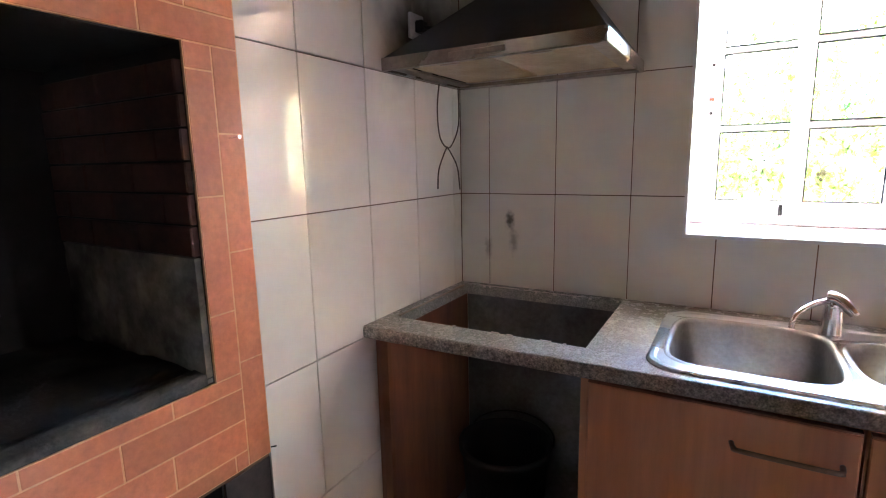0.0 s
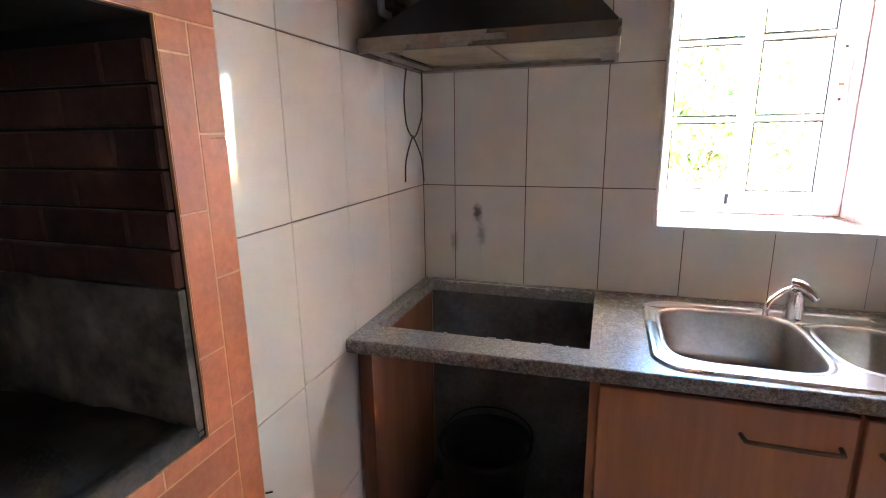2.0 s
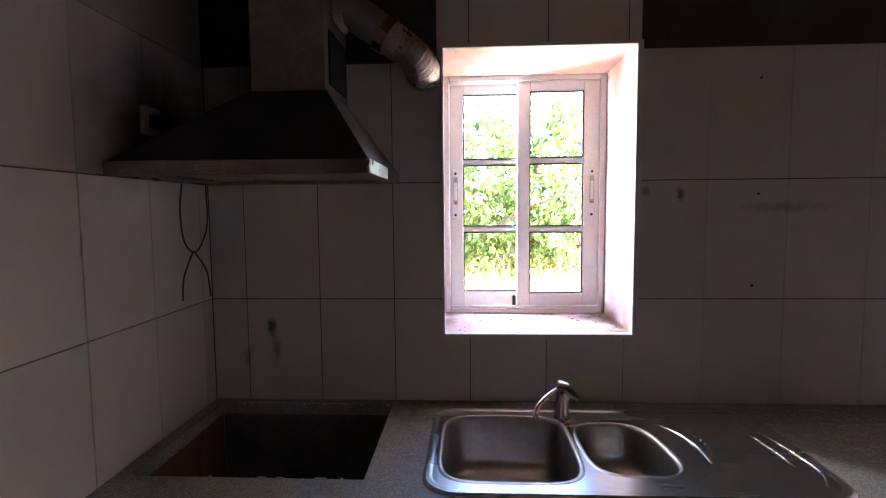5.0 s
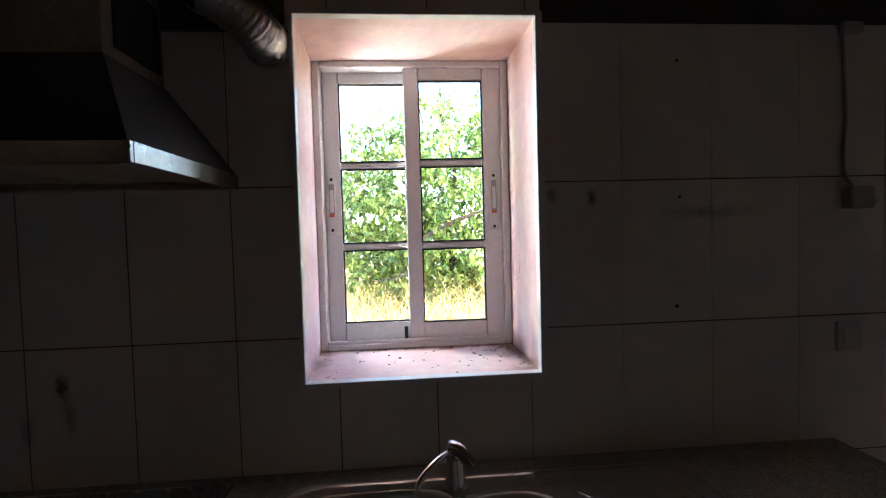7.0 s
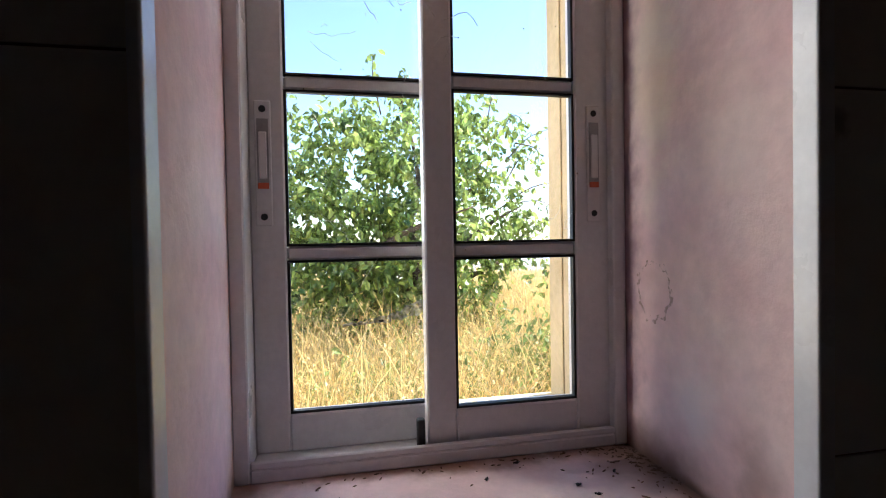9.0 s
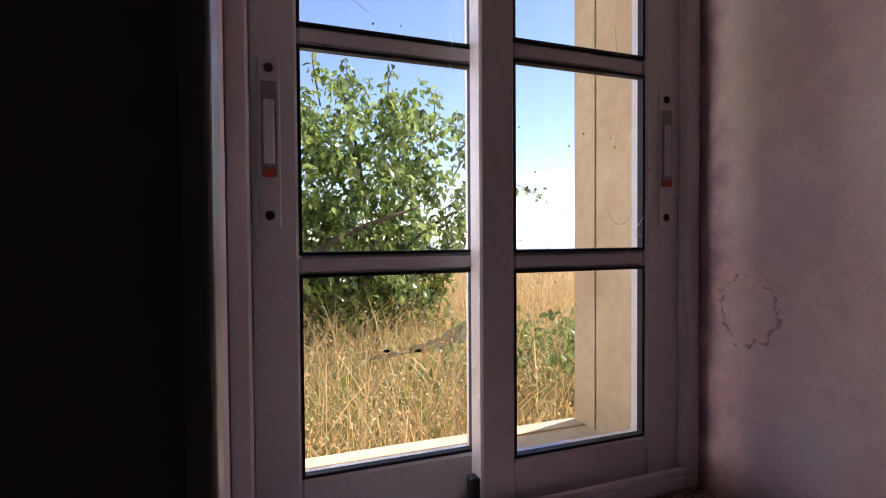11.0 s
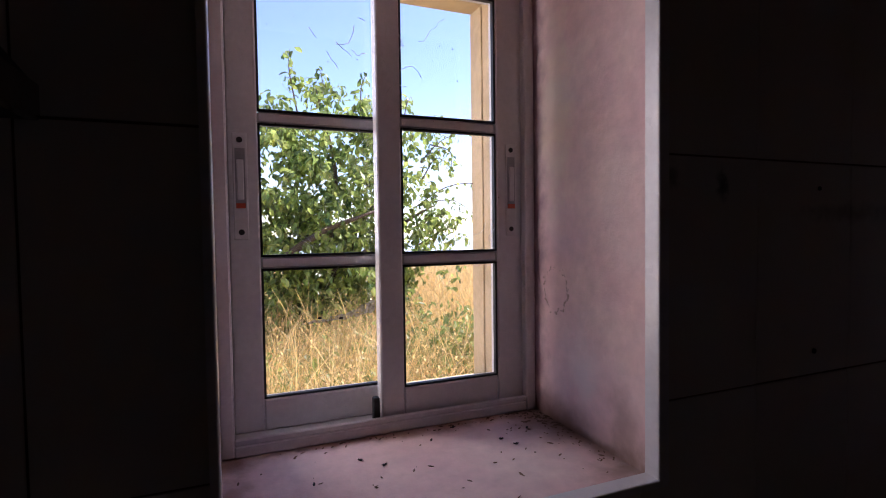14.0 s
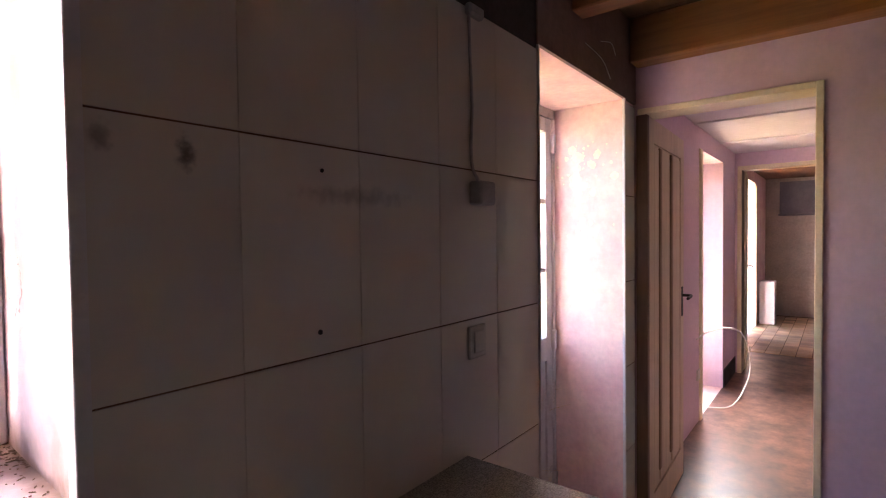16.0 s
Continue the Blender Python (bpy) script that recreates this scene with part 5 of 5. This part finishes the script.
floor_far = structure("floor_far", boxes((7.14, X_BACK + 0.5, -1.4, Y_FAR, -0.04, FLOOR - 0.001)), M_FAR_JOINT, "ochre tiled floor of the far room", "floor")
structure("wall_far", boxes((X_BACK, X_BACK + 0.15, -1.4, Y_FAR, FLOOR, 2.6)), M_FAR_WALL, "stained cream wall of the far room")
structure("ceiling_far", boxes((X_FAR + 0.14, X_BACK, -1.4, Y_FAR, 2.36, 2.4)), M_BOARD, "dark board ceiling of the far room", "ceiling")
sh = part("wall_shelf", boxes((X_BACK - 0.25, X_BACK - 0.002, 0.2, 1.75, 1.735, 1.765), bev=0.003), M_GREYBOARD)
tagged(sh, "grey wooden wall shelf in the far room", "shelf")
gb_ = part("wall_board", boxes((X_BACK - 0.03, X_BACK - 0.001, 0.2, 1.75, 1.766, 2.30), bev=0.003), M_GREYBOARD)
tagged(gb_, "grey board fixed above the far room shelf", "board")
pd = part("pedestal", boxes((9.30, 9.55, 1.72, 1.92, FLOOR, 0.72), bev=0.01), M_WHITE)
tagged(pd, "white block against the far room wall", "pedestal")
wf = thing("door_5", "cream framed glazed doorway niche of the far room", "door", (FAR_WIN[1], Y_FAR, FAR_WIN[2]), kind="structure")
part("door_frame", boxes((-0.03, 0.07, -0.02, 0.03, 0, 2.10), bev=0.004), M_CREAM, wf)
bm = bmesh.new()
for i in range(21):
    for j in range(22):
        x0, y0 = 7.15 + i * 0.15, -1.35 + j * 0.15
        box(bm, x0, x0 + 0.142, y0, y0 + 0.142, FLOOR, FLOOR + 0.004)
tagged(part("floor_tiles", bm, M_FAR_FLOOR, floor_far, "small ochre floor tiles"), kind="stuff")
hose = thing("garden_hose", "pale hose hanging in a loop on the hall wall", "hose", (4.3, 1.75, 0.5))
part("loop", tube(bmesh.new(), smooth_line([(-0.25, -0.01, 0.24), (-0.06, -0.05, 0.27), (0.35, -0.12, 0.24), (0.72, -0.17, 0.12), (0.92, -0.19, -0.10), (0.85, -0.18, -0.28), (0.5, -0.12, -0.40), (0.0, -0.03, -0.30)], 10), 0.005, 8), M_PLASTIC, hose, smooth=True)
hs = thing("wall_socket", "white socket low on the hall wall", "socket", (4.35, Y_HALL - 0.006, 0.42))
part("plate", boxes((-0.04, 0.04, -0.012, 0, -0.04, 0.04), bev=0.003), M_PLASTIC, hs)

# ---- outdoors: bush and field ----
def leaf_template():
    """A heart-shaped leaf, folded along its midrib: six vertices."""
    v = [(0, 0, 0), (0.30, 0.42, 0.10), (0.20, 0.80, 0.06), (0, 1.0, -0.12), (-0.20, 0.80, 0.06), (-0.30, 0.42, 0.10), (0, 0.5, -0.02)]
    f = [(0, 1, 6), (1, 2, 6), (2, 3, 6), (3, 4, 6), (4, 5, 6), (5, 0, 6)]
    return np.array(v), f


def leaves(name, centres, sizes, parent, material, seed=3):
    rng = np.random.default_rng(seed)
    tv, tf = leaf_template()
    n = len(centres)
    yaw, droop, roll_ = rng.uniform(0, 2 * np.pi, n), rng.normal(-0.85, 0.5, n), rng.normal(0, 0.5, n)
    verts = np.zeros((n, len(tv), 3))
    for i in range(n):
        m = np.array(Euler((droop[i], roll_[i], yaw[i])).to_matrix())
        verts[i] = (tv * sizes[i]) @ m.T + centres[i]
    faces = [tuple(i * len(tv) + k for k in f) for i in range(n) for f in tf]
    me = bpy.data.meshes.new(name)
    me.from_pydata(verts.reshape(-1, 3).tolist(), [], faces)
    me.materials.append(material)
    ob = new(name, me)
    ob.parent = parent
    return tagged(ob, kind="stuff")


def tree(at, lobes, limbs, sprays, n_leaves, size, label, seed):
    """A bush: trunk, limbs, a crown of leaves in clumps round the lobes, and thin sprays with hanging leaves."""
    rng = np.random.default_rng(seed)
    t = thing("tree", label, "tree", at)
    bm = bmesh.new()
    tube(bm, smooth_line([(0.05, 0, -0.2), (0, 0, 0.4), (0.06, 0.02, 0.9), (0.0, 0.05, 1.5)], 5), lambda s: 0.085 - 0.045 * s, 10)
    part("trunk", bm, M_BARK, t, smooth=True)
    for lm in limbs:
        part("limb", tube(bmesh.new(), smooth_line(lm, 6), lambda s: 0.034 * (1 - s) + 0.005, 7), M_BARK, t, smooth=True)
    centres, sizes = [], []
    total = sum(l[3] ** 2 * l[4] for l in lobes)
    for (x, y, z, r, dens) in lobes:
        k = int(n_leaves * r * r * dens / total)
        clumps = max(3, k // 17)
        d = rng.normal(size=(clumps, 3))
        d /= np.linalg.norm(d, axis=1)[:, None]
        cc = np.array((x, y, z)) + d * (r * rng.uniform(0.5, 1.15, clumps)[:, None])
        for c in cc:
            m = max(1, k // clumps)
            out = (c - np.array((x, y, z))) / r
            sprig = out * 0.18 + np.array((0, 0, rng.uniform(-0.26, 0.04)))
            centres.append(c + rng.uniform(0, 1, m)[:, None] * sprig + rng.normal(scale=0.04, size=(m, 3)))
            sizes.append(size * rng.uniform(0.5, 1.25, m))
    for pts in sprays:
        line = smooth_line([(x, y + rng.uniform(-0.15, 0.15), z) for x, y, z in pts], 7)
        part("twig", tube(bmesh.new(), line, lambda s: 0.006 * (1 - s) + 0.0022, 5), M_BARK, t, smooth=True)
        step = [q for k, q in enumerate(line) if k > len(line) * 0.15]
        for q in step:
            for _ in range(rng.integers(1, 4)):
                centres.append(np.array([q]) + rng.normal(scale=(0.03, 0.03, 0.028), size=(1, 3)))
                sizes.append(size * rng.uniform(0.6, 1.15, 1))
    leaves("crown", np.concatenate(centres), np.concatenate(sizes), t, M_LEAF, seed)
    return t


LOBES = [(-0.88, 0.1, 1.98, 0.34, 0.8), (-0.50, 0.1, 2.12, 0.38, 1), (-0.12, 0.1, 2.32, 0.40, 1), (0.30, 0.1, 2.28, 0.38, 0.9), (0.62, 0.1, 2.25, 0.30, 0.7), (0.88, 0.05, 2.25, 0.24, 0.45),
         (-0.95, 0.1, 1.50, 0.42, 1), (-0.42, -0.1, 1.60, 0.50, 1), (0.08, -0.2, 1.60, 0.52, 1), (0.52, 0.0, 1.62, 0.40, 0.8), (0.85, 0.05, 1.62, 0.26, 0.45),
         (-0.92, 0.1, 1.00, 0.42, 1), (-0.45, -0.05, 1.00, 0.48, 1), (0.0, -0.2, 1.00, 0.48, 1), (0.45, 0.0, 1.02, 0.42, 0.9), (0.85, 0.0, 1.15, 0.30, 0.7), (1.12, 0.0, 1.28, 0.18, 0.4),
         (-0.6, 0.1, 0.65, 0.40, 1), (0.0, 0.0, 0.60, 0.40, 1), (0.42, 0.0, 0.68, 0.33, 0.9)]
BRANCHES = [[(0, 0, 0.9), (0.35, 0, 1.15), (0.8, 0.05, 1.45), (1.1, 0.08, 1.6)], [(0, 0, 0.7), (0.4, 0.05, 0.85), (0.8, 0.05, 1.05), (1.1, 0.1, 1.1)], [(0, 0, 1.1), (-0.4, 0.1, 1.5), (-0.9, 0.2, 1.7)],
         [(0, 0.05, 1.4), (0.1, 0.1, 1.9), (-0.05, 0.2, 2.7)], [(0, 0, 1.0), (0.4, 0.1, 1.5), (0.75, 0.1, 1.95)], [(0, 0, 0.8), (-0.4, 0, 1.05), (-0.8, 0.1, 1.1)], [(-0.5, -0.3, 1.05), (-0.15, -0.5, 1.32), (0.15, -0.6, 1.45), (0.45, -0.55, 1.55)]]
SPRAYS = [[(-0.22, 0.1, 2.45), (-0.30, 0.1, 2.75), (-0.29, 0.1, 2.95)], [(-0.05, 0.1, 2.5), (0.02, 0.1, 2.7), (0.0, 0.1, 2.84)], [(0.32, 0.1, 2.45), (0.36, 0.1, 2.7), (0.42, 0.1, 2.84)],
          [(0.75, 0.1, 2.3), (0.80, 0.1, 2.55), (0.88, 0.1, 2.68)], [(0.9, 0.1, 2.25), (1.05, 0.1, 2.48), (1.16, 0.1, 2.42)], [(-0.7, 0.1, 2.15), (-0.8, 0.1, 2.35), (-0.84, 0.1, 2.42)],
          [(0.85, 0.05, 1.55), (1.15, 0.05, 1.76), (1.5, 0.05, 1.80), (1.85, 0.05, 1.70)], [(0.9, 0.05, 2.0), (1.18, 0.05, 2.25), (1.48, 0.05, 2.36)], [(0.95, 0.05, 1.85), (1.15, 0.05, 2.08), (1.32, 0.05, 1.98)],
          [(1.0, 0.05, 1.62), (1.3, 0.05, 1.64), (1.56, 0.05, 1.46)], [(0.9, 0.05, 1.2), (1.2, 0.05, 1.36), (1.5, 0.05, 1.26)], [(0.9, 0.05, 1.3), (1.12, 0.05, 1.48), (1.35, 0.05, 1.42)], [(1.05, 0.05, 2.2), (1.22, 0.05, 2.12), (1.28, 0.05, 1.95)]]
tree((0.62, 5.75, 0.2), LOBES, BRANCHES, SPRAYS, 15500, 0.077, "leafy green bush tree in the dry field", 5)


def grass(name, n, x_span, y_span, height, width, material, label, seed, heads=True, lean=0.35):
    """Bent blades, each a tapered strip of four quads, with a seed head."""
    rng = np.random.default_rng(seed)
    verts, faces = [], []
    for i in range(n):
        y = y_span[0] + (y_span[1] - y_span[0]) * rng.random() ** 1.7
        x = rng.uniform(*x_span) * (0.35 + 0.65 * (y - 1.2) / (y_span[1] - 1.2)) + 0.22 * (y - 1.2)
        h = height * rng.uniform(0.5, 1.12) * (1.22 if rng.random() < 0.12 else 1.0)
        a, b = rng.uniform(0, 2 * np.pi), rng.normal(lean, 0.25) * h
        dx, dy = math.cos(a), math.sin(a)
        z0 = ground_height(x, y) - 0.02
        s0 = len(verts)
        w = width * rng.uniform(0.6, 1.4) * (1 + max(0, y - 5) * 0.10)
        wa = rng.uniform(0, np.pi)
        wx, wy = math.cos(wa) * w, math.sin(wa) * w
        prof = ((0, 1.0), (0.35, 0.9), (0.7, 0.65), (0.86, 1.2 if heads else 0.4), (1.0, 0.15))
        for s, k in prof:
            o = b * s * s
            verts.append((x + dx * o - wx * k, y + dy * o - wy * k, z0 + h * (s - 0.12 * s ** 4 * abs(b) / h)))
            verts.append((x + dx * o + wx * k, y + dy * o + wy * k, z0 + h * (s - 0.12 * s ** 4 * abs(b) / h)))
        for q in range(4):
            faces.append((s0 + 2 * q, s0 + 2 * q + 1, s0 + 2 * q + 3, s0 + 2 * q + 2))
    me = bpy.data.meshes.new(name)
    me.from_pydata(verts, [], faces)
    me.materials.append(material)
    return tagged(new(name, me), label, "grass", kind="stuff")


grass("dry_grass", 56000, (-5.5, 6.5), (2.6, 13.5), 0.80, 0.0015, M_STRAW, "tall dry golden straw grass with seed heads", 11, lean=0.42)
grass("short_straw", 14000, (-4.5, 5.5), (2.55, 9.0), 0.50, 0.003, M_STRAW, "tangled lower dry straw", 13, heads=False, lean=0.8)
grass("green_weeds", 8500, (-1.6, 4.5), (2.6, 5.0), 0.60, 0.005, M_GREEN_GRASS, "green weeds between the dry straw", 12, heads=False, lean=0.5)
rng = np.random.default_rng(31)
spots, sizes = [], []
for cx, cy, sx, sy, k, hi in ((1.42, 3.85, 0.32, 0.34, 5200, 0.80), (0.28, 4.1, 0.26, 0.20, 900, 0.68), (1.75, 4.4, 0.38, 0.3, 2600, 0.78), (0.75, 3.7, 0.2, 0.2, 260, 0.55)):
    stems = rng.normal((cx, cy), (sx, sy), size=(max(8, k // 14), 2))
    for q in stems:
        top = hi * rng.uniform(0.45, 1.1)
        for s in rng.uniform(0.25, 1.0, 14):
            px, py = q + rng.normal(scale=0.045, size=2)
            spots.append((px, max(py, 2.6), ground_height(px, py) + top * s))
            sizes.append(rng.uniform(0.03, 0.075))
weeds = thing("weed_patch", "leafy yellow-green weeds below the window", "weeds", (0, 0, 0), kind="stuff")
leaves("foliage", np.array(spots), np.array(sizes), weeds, M_WEED, 17)
# nodding seed heads over the straw
spots, sizes = [], []
for k in range(7500):
    py = 2.75 + 5.5 * rng.random() ** 1.5
    px = 0.22 * (py - 1.2) + rng.uniform(-0.42, 0.50) * (py - 0.6)
    top = ground_height(px, py) + rng.normal(0.62, 0.13)
    for q in range(3):
        spots.append((px + rng.normal(0, 0.02), py + rng.normal(0, 0.02), top - 0.028 * q))
        sizes.append(rng.uniform(0.010, 0.021))
heads = thing("seed_heads", "pale nodding seed heads above the dry straw", "grass", (0, 0, 0), kind="stuff")
leaves("spikelets", np.array(spots), np.array(sizes), heads, M_STRAW, 19)
post = part("fence_post", cyl(bmesh.new(), (5.0, 11.0, 0.1), (5.0, 11.0, 1.66), 0.03, 0.025, 8), M_POST)
tagged(post, "thin dark weathered fence post in the field", "post")

# ---- small things on the sill ----
def fly(x, y, a, s):
    bm = bmesh.new()
    bmesh.ops.create_icosphere(bm, subdivisions=1, radius=1.0, matrix=Matrix.Diagonal((s, s * 0.55, s * 0.5, 1)))
    bmesh.ops.create_icosphere(bm, subdivisions=1, radius=s * 0.45, matrix=Matrix.Translation((s * 1.1, 0, 0)))
    for k in (-1, 1):
        box(bm, -s * 1.3, s * 0.3, k * s * 0.3 - s * 0.2, k * s * 0.3 + s * 0.2, s * 0.35, s * 0.4)
    f = part("dead_fly", bm, M_DEBRIS)
    f.location, f.rotation_euler = (x, y, WIN[2] + s * 0.5), (0, 0, a)
    return tagged(f, "dead black fly lying on the pink window sill", "fly", "dead flies on the sill")


for x, y, a in ((0.105, 1.920, 0.6), (0.073, 1.953, 2.2), (0.21, 1.98, 1.0), (0.33, 1.935, 0.2), (0.345, 1.905, 2.5), (-0.01, 1.90, 1.4), (0.40, 1.96, 0.9), (0.27, 2.02, 3.0)):
    fly(x, y, a, 0.0038)
bm = bmesh.new()
rng = random.Random(4)
for k in range(250):
    if k >= 190:
        x, y = 0.468 - abs(rng.gauss(0, 0.018)), rng.uniform(1.78, 2.035)
    elif k < 95:
        x, y = 0.43 + rng.gauss(0, 0.04), 1.985 + rng.gauss(0, 0.05)
    elif k < 140:
        x, y = rng.uniform(-0.13, 0.46), 2.036 - abs(rng.gauss(0, 0.012))
    else:
        x, y = rng.uniform(-0.12, 0.46), min(2.036, 1.74 + abs(rng.gauss(0.16, 0.12)))
    x, y = min(x, 0.470), min(y, 2.040)
    s, a = rng.uniform(0.0006, 0.0017), rng.uniform(0, math.pi)
    ln = s * rng.uniform(1.2, 4.5)
    spin = Matrix.Translation((x, y, WIN[2] + s * 0.6)) @ Matrix.Rotation(a, 4, "Z") @ Matrix.Diagonal((ln, s, s * 0.8, 1))
    bmesh.ops.create_icosphere(bm, subdivisions=1, radius=1.0, matrix=spin)
tagged(part("sill_debris", bm, M_CRUMB), "brown husks, crumbs and dirt strewn over the window sill", "debris", kind="stuff")
# cobwebs in the panes
web = thing("cobweb", "grey cobweb strands across the window panes", "cobweb", (0.1, 2.055, 1.7))
rng = random.Random(8)
for k in range(26):
    upper = k < 18
    right = rng.random() < 0.45
    y = 2.058 if right else 2.098
    x, z = (rng.uniform(0.19, 0.39) if right else rng.uniform(-0.05, 0.15)), (rng.uniform(1.70, 1.96) if upper else rng.uniform(1.36, 1.60))
    if k < 12:
        x, z, y = (0.10 + rng.gauss(0, 0.035), 1.90 + rng.gauss(0, 0.04), 2.098) if k % 2 else (0.162 + rng.gauss(0, 0.010), 1.86 + rng.gauss(0, 0.05), 2.059)
    a, step, line = rng.uniform(0, 6.28), rng.uniform(0.006, 0.014), []
    for i in range(rng.randint(3, 7)):
        line.append(Vector((x, y + rng.uniform(-0.002, 0.002), z)) - web.location)
        a += rng.gauss(0, 0.5)
        x, z = x + step * math.cos(a), z + step * math.sin(a)
    part("strand", tube(bmesh.new(), line, 0.00032 if k > 11 else 0.0006, 4), M_WEB, web)
bm = bmesh.new()
for k in range(60):
    right = rng.random() < 0.5
    x, z = (rng.uniform(0.18, 0.40) if right else rng.uniform(-0.07, 0.15)), rng.choice((1.745, 1.85, 1.60, 1.48)) + rng.gauss(0, 0.05)
    s = rng.uniform(0.0004, 0.0010)
    y = 2.059 if right else 2.099
    box(bm, x - s - web.location.x, x + s - web.location.x, y - web.location.y, y + 0.001 - web.location.y, z - s - web.location.z, z + s * rng.uniform(0.5, 2) - web.location.z)
tagged(part("dust_specks", bm, M_CRUMB, web, "dust specks caught in the web"), kind="stuff")
for pts in ([(2.05, 1.705, 2.17), (2.2, 1.70, 2.15), (2.3, 1.704, 2.10)], [(2.2, 1.704, 2.22), (2.3, 1.70, 2.24), (2.36, 1.704, 2.21)]):
    w2 = thing("cobweb", "white cobweb strand on the browned lintel", "cobweb", pts[0])
    part("strand", tube(bmesh.new(), smooth_line([Vector(p) - w2.location for p in pts], 5), 0.002, 4), M_WEB, w2)

# dusty web with two dead flies on the lower pane
ws = thing("dusty_cobweb", "torn dusty grey cobweb with two dead flies on the pane", "cobweb", (0.08, 2.113, 1.37))
bm = bmesh.new()
rng = random.Random(21)
prev = None
for i in range(19):
    u = i / 18
    x, z = 0.012 + 0.130 * u, 1.360 + 0.028 * u * u + 0.002 * rng.uniform(-1, 1)
    w = 0.003 + 0.011 * u ** 1.5
    row = [bm.verts.new((x - 0.08, 0.0, z - w * (0.7 + 0.5 * rng.random()) - 1.37)), bm.verts.new((x - 0.08, -0.0012, z - 1.37)), bm.verts.new((x - 0.08, 0.0, z + w * (0.3 + 0.6 * rng.random()) - 1.37))]
    if prev:
        for k in (0, 1):
            bm.faces.new((prev[k], row[k], row[k + 1], prev[k + 1]))
    prev = row
part("web_sheet", bm, M_SMEAR, ws)
for x, z in ((0.033, 1.367), (0.074, 1.364)):
    bm = bmesh.new()
    bmesh.ops.create_icosphere(bm, subdivisions=2, radius=1.0, matrix=Matrix.Translation((x - 0.08, -0.003, z - 1.37)) @ Matrix.Diagonal((0.0045, 0.002, 0.0022, 1)))
    part("dead_fly", bm, M_DEBRIS, ws)

# peeling paint on the reveal of the outer door
bm = bmesh.new()
rng = random.Random(9)
for k in range(60):
    y, z = 1.90 + rng.gauss(0, 0.06), rng.choice((1.80, 1.84, 1.74, 1.70, 1.52)) + rng.gauss(0, 0.03)
    y = min(max(y, 1.75), 2.03)
    s = rng.choice((0.005, 0.008, 0.014, 0.024)) * rng.uniform(0.8, 1.2)
    pts = [bm.verts.new((DOOR[1] - 0.0010 - 0.00006 * k, y + s * rng.uniform(0.5, 1.1) * math.cos(a), z + s * rng.uniform(0.5, 1.2) * math.sin(a))) for a in [2 * math.pi * i / 7 for i in range(7)]]
    bm.faces.new(pts)
tagged(part("peeling_paint", bm, M_FLAKE), "cream patches where the pink paint has peeled", "peeling paint", kind="stuff")
